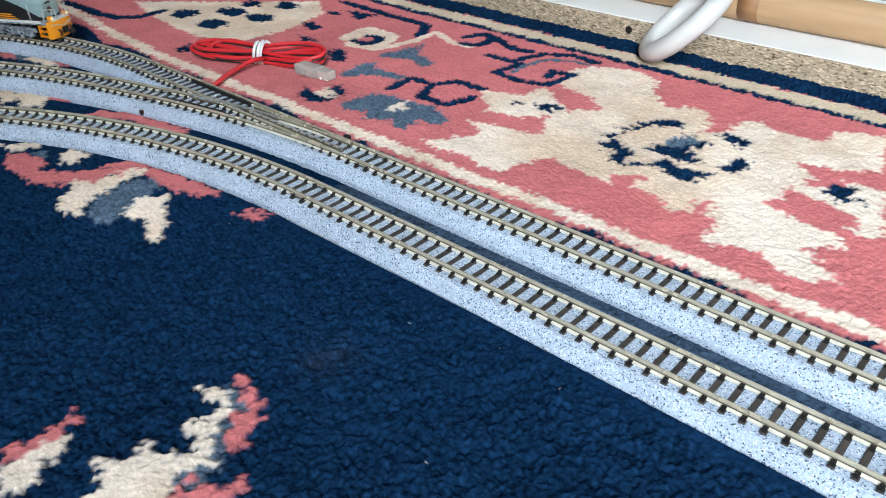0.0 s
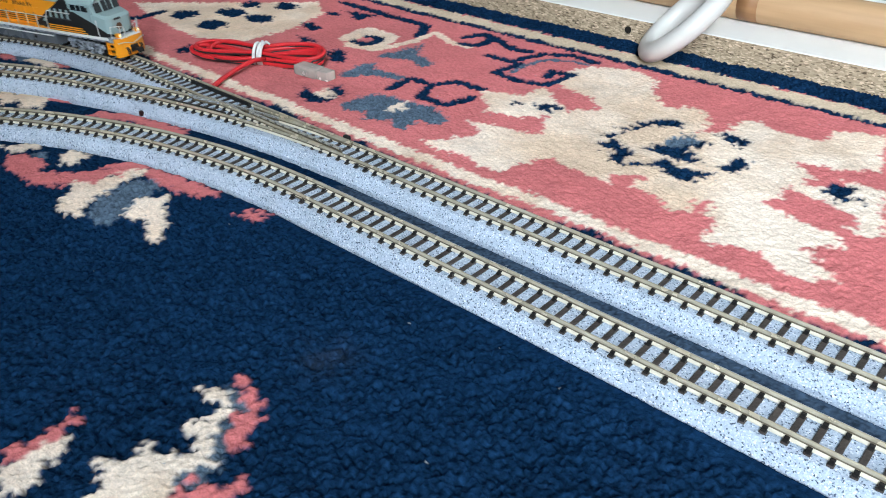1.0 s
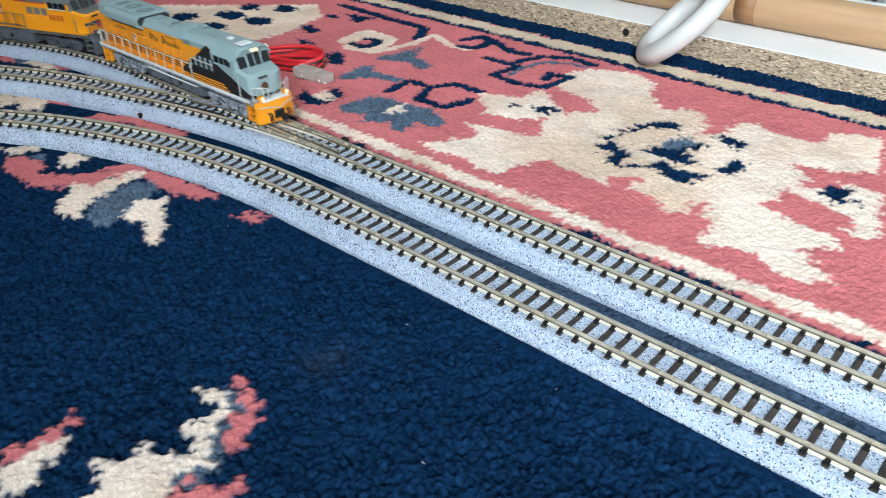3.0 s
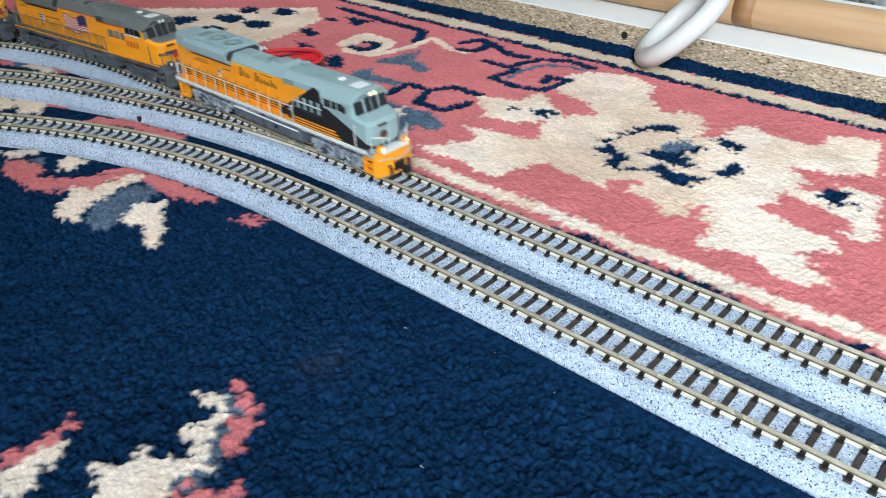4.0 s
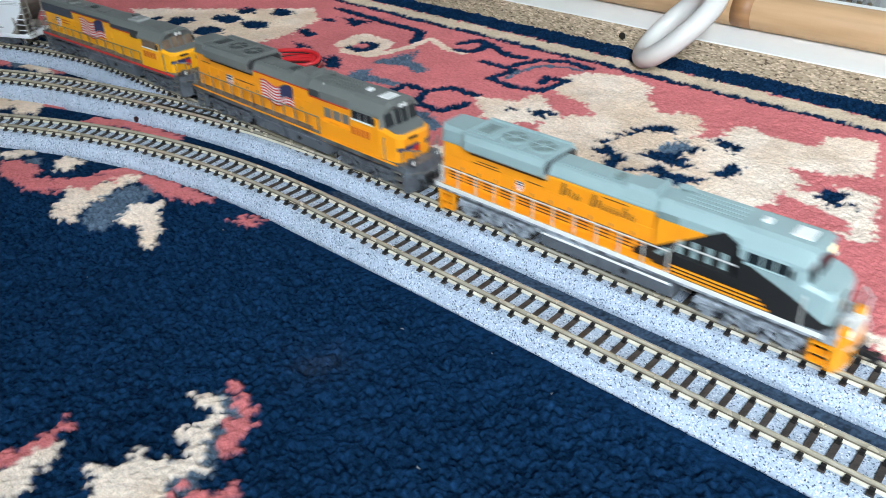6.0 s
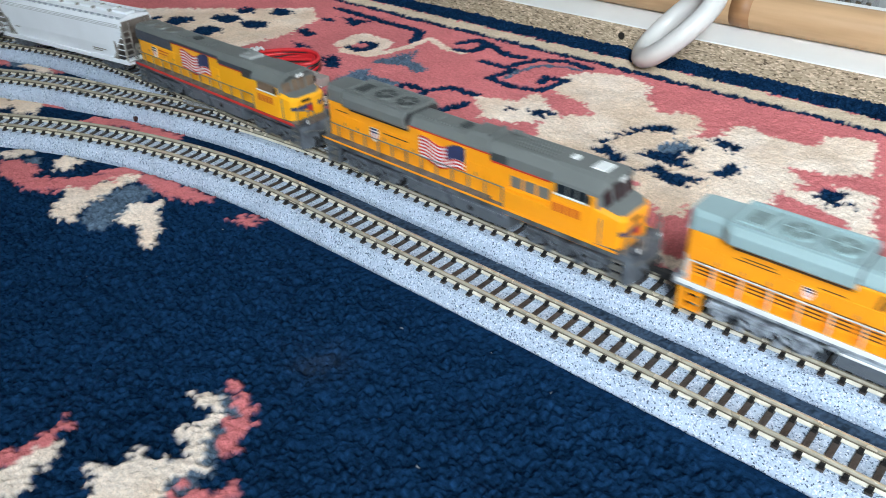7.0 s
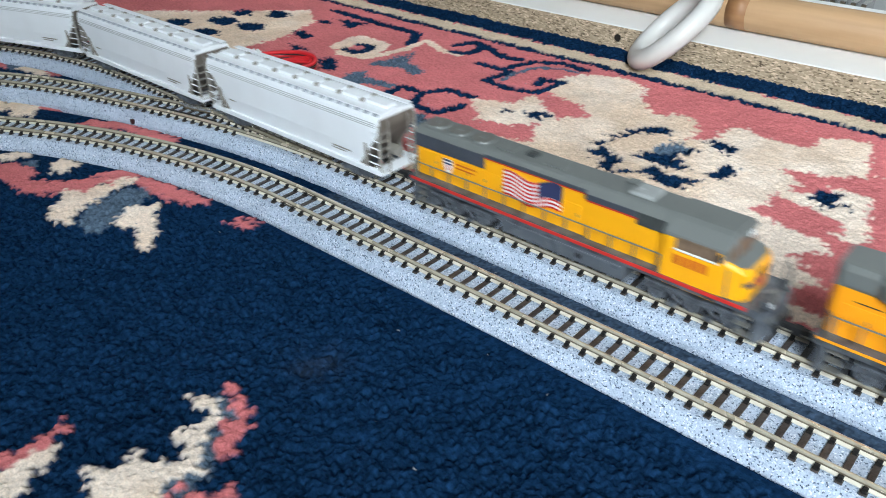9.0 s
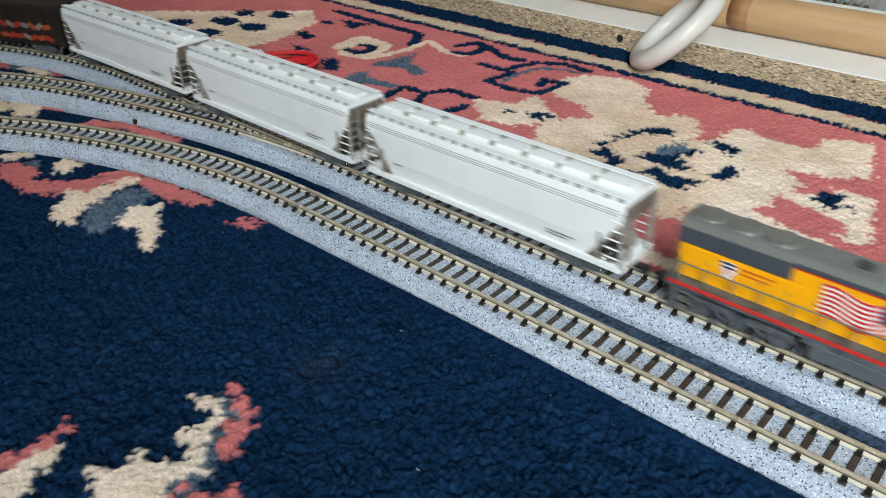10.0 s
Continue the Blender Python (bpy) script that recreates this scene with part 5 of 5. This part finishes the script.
def hopper_car():
    """A white covered hopper: long ribless body with sloped ends, roof hatches and end ladders."""
    t = empty("covered_hopper_car", "white covered hopper car with grey end frames on the rails", "model freight car", "train")
    L = 51.5
    # body: sides bulge a little, the floor rises at both ends
    bm = bmesh.new()
    prof = lambda zb: [(-8.2, zb), (-9.1, zb + 0.35 * (25.6 - zb)), (-9.3, 22.0), (-9.1, 25.0), (-8.2, 26.6), (8.2, 26.6), (9.1, 25.0), (9.3, 22.0), (9.1, zb + 0.35 * (25.6 - zb)), (8.2, zb)]
    rows = []
    for x, zb in ((-L + 0.5, 22.5), (-L + 1.5, 19.5), (-L + 12, 6.2), (L - 12, 6.2), (L - 1.5, 19.5), (L - 0.5, 22.5)):
        rows.append([bm.verts.new(Vector((x, y, z)) * MM) for y, z in prof(zb)])
    for p, q in zip(rows, rows[1:]):
        for j in range(10):
            bm.faces.new((p[j], p[(j + 1) % 10], q[(j + 1) % 10], q[j]))
    bm.faces.new(rows[0])
    bm.faces.new(rows[-1][::-1])
    bmesh.ops.recalc_face_normals(bm, faces=bm.faces)
    bmesh.ops.bevel(bm, geom=bm.edges[:], offset=0.35 * MM, segments=2, profile=0.6, affect="EDGES", clamp_overlap=True)
    body = part("body", bm, HOPPER, t)
    roof = part("roof", prism(bmesh.new(), [(-9.0, 25.8), (-8.7, 26.8), (0, 28.0), (8.7, 26.8), (9.0, 25.8)], -L + 0.6, L - 0.6, "x", 0.3), HOPPER, t)
    for s in (-1, 1):
        # running boards, with the slot between board and roof
        part("running_board", box(bmesh.new(), -L + 0.5, L - 0.5, s * 6.7 - 1.2, s * 6.7 + 1.2, 27.75, 28.1, 0.08), HOPPER, roof)
        post = None
        for k in range(22):
            m = pose((-L + 3 + k * 4.64) * MM, s * 7.9 * MM, 0)
            if post is None:
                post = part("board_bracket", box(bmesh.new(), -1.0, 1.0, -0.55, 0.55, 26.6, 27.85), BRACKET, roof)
                post.matrix_basis = m
            else:
                again(post, m, roof)
        for z in (24.3, 23.5, 22.8):
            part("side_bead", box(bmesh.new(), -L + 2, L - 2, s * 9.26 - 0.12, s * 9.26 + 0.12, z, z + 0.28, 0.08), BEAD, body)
        part("side_sill", box(bmesh.new(), -L, L, min(s * 8.2, s * 9.3), max(s * 8.2, s * 9.3), 5.0, 7.0, 0.25), HOPPER, t)
        bars("lettering_bar", body, HOPPER_DIRT, s * 9.0, s, [(26, 36, 10.2, 10.7), (26, 33, 9.3, 9.7), (-38, -33, 14.6, 15.3), (-38, -33, 13.4, 13.9), (-38, -34, 11.8, 12.3)])
        for e in (-1, 1):
            # open end frame: corner post, slanted brace and ladder
            fr = bmesh.new()
            x = e * L
            box(fr, min(x, x - e * 1.0), max(x, x - e * 1.0), min(s * 8.4, s * 9.2), max(s * 8.4, s * 9.2), 5, 24, 0.15)
            box(fr, min(x - e * 7.2, x - e * 8.2), max(x - e * 7.2, x - e * 8.2), min(s * 8.3, s * 9.1), max(s * 8.3, s * 9.1), 6.5, 16, 0.15)
            prism(fr, [(x - e * 11, 6.8), (x - e * 10, 6.8), (x - e * 1.0, 20), (x - e * 2.4, 20)], min(s * 8.0, s * 8.5), max(s * 8.0, s * 8.5), "y")
            f = part("end_frame", fr, HOPPER_DIRT, t, "weathered grey end frame")
            for k in range(6):
                z = 6.6 + k * 2.9
                part("ladder_rung", rod(bmesh.new(), (x - e * 0.5, s * 9.4, z), (x - e * (5.4 if k < 4 else 4.0), s * 9.4, z), 0.28, 6), HOPPER, f)
                part("ladder_rung", rod(bmesh.new(), (x + e * 0.3, s * 8.9, z), (x + e * 0.3, s * 4.9, z), 0.28, 6), HOPPER_DIRT, f)
            part("ladder_rail", rod(bmesh.new(), (x + e * 0.3, s * 4.9, 5.5), (x + e * 0.3, s * 4.9, 25), 0.35, 6), HOPPER_DIRT, f)
    for e in (-1, 1):
        x = e * L
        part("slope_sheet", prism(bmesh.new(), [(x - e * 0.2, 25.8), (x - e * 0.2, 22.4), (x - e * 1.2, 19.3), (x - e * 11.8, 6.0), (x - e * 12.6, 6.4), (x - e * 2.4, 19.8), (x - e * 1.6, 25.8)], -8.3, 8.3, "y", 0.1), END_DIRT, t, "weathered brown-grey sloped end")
        part("end_sill", box(bmesh.new(), min(x + e * 0.4, x - e * 3), max(x + e * 0.4, x - e * 3), -9.0, 9.0, 5.0, 7.4, 0.25), HOPPER, t)
        part("brake_cylinder", rod(bmesh.new(), (x - e * 7, 3, 10), (x - e * 2.5, 3, 10), 2.0, 14), RUST if e < 0 else HOPPER_DIRT, t)
        part("end_bulkhead", box(bmesh.new(), min(x - e * 11, x - e * 11.6), max(x - e * 11, x - e * 11.6), -7.5, 7.5, 7, 15, 0.1), HOPPER_DIRT, t)
        coupler(t, x, e)
    # roof hatches: one trough of covers with raised edges and cross straps
    hatch = None
    for k in range(8):
        m = pose((-L + 8 + k * 12.4) * MM, 0, 0)
        if hatch is None:
            hb = box(bmesh.new(), -5.4, 5.4, -2.5, 2.5, 27.6, 28.8, 0.35)
            hatch = part("roof_hatch", hb, HOPPER, roof)
            hatch.matrix_basis = m
            strap = part("hatch_strap", box(box(bmesh.new(), -0.6, 0.6, 1.9, 3.7, 27.9, 28.95, 0.1), -0.6, 0.6, -3.7, -1.9, 27.9, 28.95, 0.1), HOPPER_DIRT, roof)
            strap.matrix_basis = pose((-L + 14.2) * MM, 0, 0)
        else:
            again(hatch, m, roof)
            if k < 7:
                again(strap, pose((-L + 14.2 + k * 12.4) * MM, 0, 0), roof)
    for x in (-26, -9, 9, 26):
        part("outlet_gate", prism(bmesh.new(), [(x - 7, 6.6), (x + 7, 6.6), (x + 3, 2.4), (x - 3, 2.4)], -5.5, 5.5, "y", 0.3), HOPPER_DIRT, t)
    trucks = [truck(t, e * 36.5, (-5.6, 5.6), 2.75, GREY, False) for e in (-1, 1)]
    return t, 36.5, trucks


def boxcar():
    """A dark brown freight car with painted graffiti."""
    t = empty("boxcar", "dark brown boxcar with red and white graffiti on its side", "model freight car", "train")
    L = 51.5
    body = part("body", prism(bmesh.new(), [(-9.2, 5.5), (-9.2, 25.5), (-8.4, 26.6), (0, 27.8), (8.4, 26.6), (9.2, 25.5), (9.2, 5.5)], -L, L, "x", 0.4), RUST, t)
    for s in (-1, 1):
        rib = None
        for k in range(15):
            m = pose((-L + 3 + k * 6.95) * MM, s * 9.3 * MM, 0)
            if rib is None:
                rib = part("side_rib", box(bmesh.new(), -0.5, 0.5, -0.3, 0.3, 6.5, 25, 0.15), RUST, body)
                rib.matrix_basis = m
            else:
                again(rib, m, body)
        part("door", box(bmesh.new(), -10, 10, s * 9.5 - 0.3, s * 9.5 + 0.3, 6.4, 25, 0.2), RUST, body)
        rnd = random.Random(4)
        for k in range(16):
            x, z = 8 + (k % 8) * 5.0, 9 + (k // 8) * 6
            mt = GRAFFITI[rnd.randrange(3)]
            m = Matrix.Translation((x * MM, s * 9.62 * MM, z * MM)) @ pose(0, 0, 0, 0, rnd.uniform(-35, 35), 0)
            part("graffiti_patch", box(bmesh.new(), -2.4, 2.4, -0.06, 0.06, -0.9, 1.6, 0, m), mt, body)
    for e in (-1, 1):
        part("end_sill", box(bmesh.new(), min(e * L, e * (L + 0.8)), max(e * L, e * (L + 0.8)), -9, 9, 5.0, 7.4, 0.2), BLACK, t)
        for k in range(6):
            part("end_rib", rod(bmesh.new(), (e * L, -8.6, 9 + k * 2.8), (e * L, 8.6, 9 + k * 2.8), 0.7, 8), RUST, body)
        coupler(t, e * L, e)
    trucks = [truck(t, e * 36.5, (-5.6, 5.6), 2.75, GREY, False) for e in (-1, 1)]
    return t, 36.5, trucks


# the consist from front to rear: offset along the line from the train's mark
LOCO_A = locomotive("orange and pale grey diesel locomotive with black chevrons", ORANGE, ROOF_A, SILVER, ORANGE, WHITE, RAILING_PALE, "heritage")
LOCO_B = locomotive("yellow and dark grey diesel locomotive with flared radiators", YELLOW, ROOF_B, GREY, GREY, YELLOW, RAILING_DARK, "flared")
LOCO_C = locomotive("yellow and grey diesel locomotive with a red sill stripe", YELLOW_PALE, ROOF_B, GREY, GREY, RED, RAILING_DARK, "plain")
VEHICLES += [(*LOCO_A, -25.0), (*LOCO_B, -168.2), (*LOCO_C, -306.9)]
for k in range(3):
    VEHICLES.append((*hopper_car(), -434.1 - 111.2 * k))
VEHICLES.append((*boxcar(), -767.6))

# ---- room: it closes the place round the carpet ----
PLASTER = material("wall_plaster", (0.50, 0.49, 0.47), 0.85, second=(0.45, 0.44, 0.42), scale=6, bump=0.1, bump_scale=200)
floor = part("floor", box(bmesh.new(), -1900, 1700, -780, 1500, -60, -7), material("grey_floor", (0.34, 0.34, 0.34), 0.5, second=(0.26, 0.26, 0.27), scale=9))
tagged(floor, "plain grey floor under the carpet", "floor", kind="structure")
ceiling = part("ceiling", box(bmesh.new(), -1900, 1700, -780, 1500, 2300, 2360), material("ceiling_white", (0.74, 0.74, 0.72), 0.85, scale=5))
tagged(ceiling, "white plaster ceiling", "ceiling", kind="structure")
for nm, b in (("wall_north", (-2000, 1800, 1500, 1600, -60, 2360)), ("wall_west", (-2000, -1900, -780, 1500, -60, 2360)), ("wall_east", (1700, 1800, -780, 1500, -60, 2360))):
    tagged(part(nm, box(bmesh.new(), *b), PLASTER), "grey-beige plaster wall", "wall", kind="structure")
# unseen wall; its thickness and left jamb are set to block lamplight leftward
south = bmesh.new()
for b in ((-2000, 540, -1130, -780, -60, 2360), (1020, 1800, -1130, -780, -60, 2360), (540, 1020, -1130, -780, -60, 330), (540, 1020, -1130, -780, 1280, 2360)):
    box(south, *b)
tagged(part("wall_south", south, PLASTER), "unseen grey-beige plaster wall, its window opening deepened to shade the left", "wall", kind="structure")


# ---- chipboard panel, pole, ring ----
def chipboard_material():
    mt = bpy.data.materials.new("raw_chipboard")
    mt.use_nodes = True
    nt = mt.node_tree
    b, link = nt.nodes["Principled BSDF"], nt.links.new
    co = nt.nodes.new("ShaderNodeTexCoord")
    mp = nt.nodes.new("ShaderNodeMapping")
    mp.inputs["Scale"].default_value = (0.42, 1, 1.1)
    link(co.outputs["Object"], mp.inputs[0])
    vo = nt.nodes.new("ShaderNodeTexVoronoi")
    vo.inputs["Scale"].default_value = 1550
    link(mp.outputs[0], vo.inputs["Vector"])
    sep = nt.nodes.new("ShaderNodeSeparateColor")
    link(vo.outputs["Color"], sep.inputs[0])
    ra = nt.nodes.new("ShaderNodeValToRGB")
    e = ra.color_ramp.elements
    e[0].position, e[0].color = 0.0, (0.09, 0.06, 0.035, 1)
    e[1].position, e[1].color = 1.0, (0.74, 0.58, 0.42, 1)
    for at, c in ((0.12, (0.27, 0.195, 0.125, 1)), (0.30, (0.39, 0.29, 0.195, 1)), (0.75, (0.48, 0.365, 0.25, 1))):
        e.new(at).color = c
    link(sep.outputs[0], ra.inputs[0])
    link(ra.outputs[0], b.inputs["Base Color"])
    b.inputs["Roughness"].default_value = 0.85
    bp = nt.nodes.new("ShaderNodeBump")
    bp.inputs["Strength"].default_value, bp.inputs["Distance"].default_value = 0.8, 0.0005
    link(sep.outputs[1], bp.inputs["Height"])
    link(bp.outputs[0], b.inputs["Normal"])
    return mt


board = empty("chipboard_panel", "white-faced chipboard panel with a raw edge beside the carpet", "board")
part("core", box(bmesh.new(), -700, 500, 207.6, 330, -6.9, 11.3, 0.25), chipboard_material(), board, "raw chipboard core with coarse brown flakes")
part("white_facing", box(bmesh.new(), -700.2, 500.2, 207.5, 330.2, 11.3, 12.0, 0.2), material("white_melamine", (0.90, 0.90, 0.89), 0.33, second=(0.80, 0.80, 0.775), scale=25, amount=0.5, bump=0.1, bump_scale=300), board, "scuffed white melamine facing")
part("dowel_hole", disc(bmesh.new(), (-71.5, 207.7, 5.2), 2.0, 0.6, "y", 20), material("dark_hole", (0.012, 0.008, 0.005), 0.9), board, "dark drilled hole")


def wood_material(name, a, b_):
    mt = material(name, a, 0.55, second=b_, scale=22, amount=0.9, bump=0.15, bump_scale=500)
    nt = mt.node_tree
    mp = nt.nodes.new("ShaderNodeMapping")
    mp.inputs["Scale"].default_value = (0.6, 9, 9)
    nt.links.new(nt.nodes["Texture Coordinate"].outputs["Object"], mp.inputs[0])
    nt.links.new(mp.outputs[0], nt.nodes["Noise Texture"].inputs["Vector"])
    return mt


pole = empty("wooden_pole", "varnished light wooden pole with a dark band, on the board", "wooden pole")
part("shaft", rod(bmesh.new(), (-430, 242.4, 21.75), (380, 242.4, 21.75), 9.7, 40), wood_material("varnished_pine", (0.47, 0.29, 0.155), (0.36, 0.21, 0.105)), pole, smooth=True)
part("dark_band", rod(bmesh.new(), (-23.5, 242.4, 21.78), (-12.5, 242.4, 21.78), 9.82, 40), wood_material("varnished_knot", (0.30, 0.145, 0.06), (0.22, 0.10, 0.04)), pole, "darker brown band", smooth=True)

ring_bm = bmesh.new()
n = Vector((math.cos(0.7947) * math.cos(3.6196), math.cos(0.7947) * math.sin(3.6196), math.sin(0.7947)))
side = n.cross(Vector((0, 0, 1))).normalized()
rise = n.cross(side)
K, J = 64, 16
loops = []
for i in range(K):
    w = 2 * math.pi * i / K
    d = side * math.cos(w) + rise * math.sin(w)
    c = Vector((-31.8, 192.6, 21.2)) + d * 23
    loops.append([ring_bm.verts.new((c + (d * math.cos(q) + n * math.sin(q)) * 5.1) * MM) for q in (2 * math.pi * j / J for j in range(J))])
for i in range(K):
    for j in range(J):
        ring_bm.faces.new((loops[i][j], loops[i][(j + 1) % J], loops[(i + 1) % K][(j + 1) % J], loops[(i + 1) % K][j]))
tagged(part("curtain_ring", ring_bm, material("white_wood_ring", (0.62, 0.605, 0.585), 0.34, second=(0.55, 0.535, 0.51), scale=60), smooth=True), "smooth white curtain ring standing on the carpet edge", "ring")

grille = empty("metal_grille", "ribbed silver metal strip on the floor behind the pole", "grille")
part("base", box(bmesh.new(), -120, 20, 352, 372, -7, 2, 0.5), GREY, grille)
rib = part("rib", box(bmesh.new(), -1.6, 1.6, 351, 369, 1.9, 9, 0.6), STEEL, grille)
rib.matrix_basis = pose(-0.116, 0, 0)
for k in range(1, 22):
    again(rib, pose((-116 + k * 6.2) * MM, 0, 0), grille)

# ---- coiled feeder cable ----
CABLE_RED = material("red_cable_plastic", (0.62, 0.022, 0.03), 0.32, second=(0.52, 0.018, 0.024), scale=60, coat=0.2)
CABLE_BLACK = material("black_cable_plastic", (0.02, 0.018, 0.02), 0.35)
cable = empty("cable_coil", "coiled red and black cable tied with white wire on the carpet", "cable")
heading = Matrix.Translation((-197 * MM, 50.5 * MM, 0)) @ pose(0, 0, 0, 0, 0, 28.7)


def coil(length, width, z, lift, shift, r, mat, name, phase=0.0):
    pts = []
    for i in range(72):
        w = 2 * math.pi * i / 72
        c, s = math.cos(w), math.sin(w)
        half = 1.2 + width * abs(c) ** 1.2 * (1.15 if c > 0 else 0.8)
        pts.append((length * c + shift, half * s, z + lift * (s * 0.5 + 0.5) * (0.6 + abs(c)) + 0.8 * math.sin(2 * w + phase)))
    ob = part(name, sweep(bmesh.new(), pts, r, 8, True), mat, cable, smooth=True)
    ob.matrix_basis = heading


for k, (ln, wd, z, lf, sh) in enumerate(((35, 8.0, 1.2, 3.0, 0), (32, 9.0, 1.8, 4.0, 2.5), (37, 6.0, 3.2, 2.6, -2.0), (30.5, 11.0, 3.0, 5.0, 3.0), (36, 9.5, 5.6, 3.4, 0.0))):
    coil(ln, wd, z, lf, sh, 1.05, CABLE_RED, "red_wire", k * 1.3)
    coil(ln + 0.3, wd + 0.2, z - 1.25, lf, sh, 0.55, CABLE_BLACK, "black_wire", k * 1.3)
tail = [(-192, 50, 3.6), (-192, 43, 4.4), (-191, 36, 4.0), (-189.5, 29, 3.2), (-186.5, 20, 2.4), (-183, 12.5, 1.6)]
part("tail", sweep(bmesh.new(), tail, 1.2, 10), CABLE_RED, cable, "thick red lead to the turnout", smooth=True)
TIE_WIRE = material("white_wire_tie", (0.75, 0.75, 0.74), 0.4)
for k, dx in enumerate((-1.3, 0.9, 2.4)):
    pts = [(dx + 0.8 * math.sin(w), 4.4 * math.cos(w), 5.2 + 5.4 * math.sin(w)) for w in (2 * math.pi * i / 32 for i in range(32))]
    ob = part("wire_tie", sweep(bmesh.new(), pts, 0.85, 8, True), TIE_WIRE, cable, "white wire tie", smooth=True)
    ob.matrix_basis = heading
curl = [(0.5 + 0.6 * i + 0.6 * math.sin(i), 2.4 + 1.2 * math.cos(i * 1.3), 10.4 + 0.5 * math.sin(i * 1.3)) for i in range(9)]
part("twisted_end", sweep(bmesh.new(), curl, 0.6, 8), TIE_WIRE, cable, smooth=True).matrix_basis = heading
CLEAR = material("milky_plastic", (0.88, 0.80, 0.74), 0.25, transmission=0.6)
plug = bmesh.new()
box(plug, -13, 2, -3.8, 3.8, 0.2, 5.4, 1.5)
box(plug, 2, 9, -3.0, 3.0, 0.6, 5.0, 0.6)
box(plug, -8, -3, -5.0, 5.0, 1.2, 4.0, 0.5)
plug_ob = part("plug", plug, CLEAR, cable, "milky translucent plastic plug")
plug_ob.matrix_basis = Matrix.Translation((-157 * MM, 56 * MM, -0.0004)) @ pose(0, 0, 0, 0, 0, 4) @ Matrix.Scale(1.05, 4)

# ---- motion ----
# the train gathers speed: its mark's place (mm) along the line, second by second
TIMES = [0, .5, 1, 1.5, 2, 2.5, 4, 4.5, 5, 5.5, 7, 7.5, 8, 8.5, 9, 9.5, 10]
PLACES = [-336, -308, -279, -249, -218.5, -187.7, -83.0, -45.7, -6.8, 34.5, 163.8, 207.7, 252.7, 298, 345, 391.5, 439.1]
RUN = np.polyfit(np.array(TIMES) - 5, PLACES, 6)


def mark(t):
    return float(np.polyval(RUN, t - 5))


def place(s):
    """Point and heading on the train's line, s in mm to the right of the zero."""
    x, y, h = UPPER.at(FAR_X0 - s)
    return x, y, h - math.pi


def vehicle_pose(s, half):
    ax, ay, ah = place(s + half)
    bx, by, bh = place(s - half)
    h = math.atan2(ay - by, ax - bx)
    wrap = lambda a: math.degrees(math.atan2(math.sin(a - h), math.cos(a - h)))
    return pose((ax + bx) / 2 * MM, (ay + by) / 2 * MM, RAIL_TOP * MM, 0, 0, math.degrees(h)), wrap(ah), wrap(bh)


def motions():
    steps = [i / 5 for i in range(51)]
    turns = [i / 30 for i in range(301)]
    for thing, half, trucks, offset in VEHICLES:
        poses = [(t, *vehicle_pose(mark(t) + offset, half)) for t in steps]
        walk(thing, [(t, m) for t, m, a, b in poses])
        for ob, at, wheels in trucks:
            walk(ob, [(t, pose(at * MM, 0, 0, 0, 0, a if at > 0 else b)) for t, m, a, b in poses])
            for w, r, x in wheels:
                walk(w, [(t, pose(x * MM, 0, r * MM, 0, math.degrees((mark(t) + 400) / r) % 360, 0)) for t in turns])


motions()
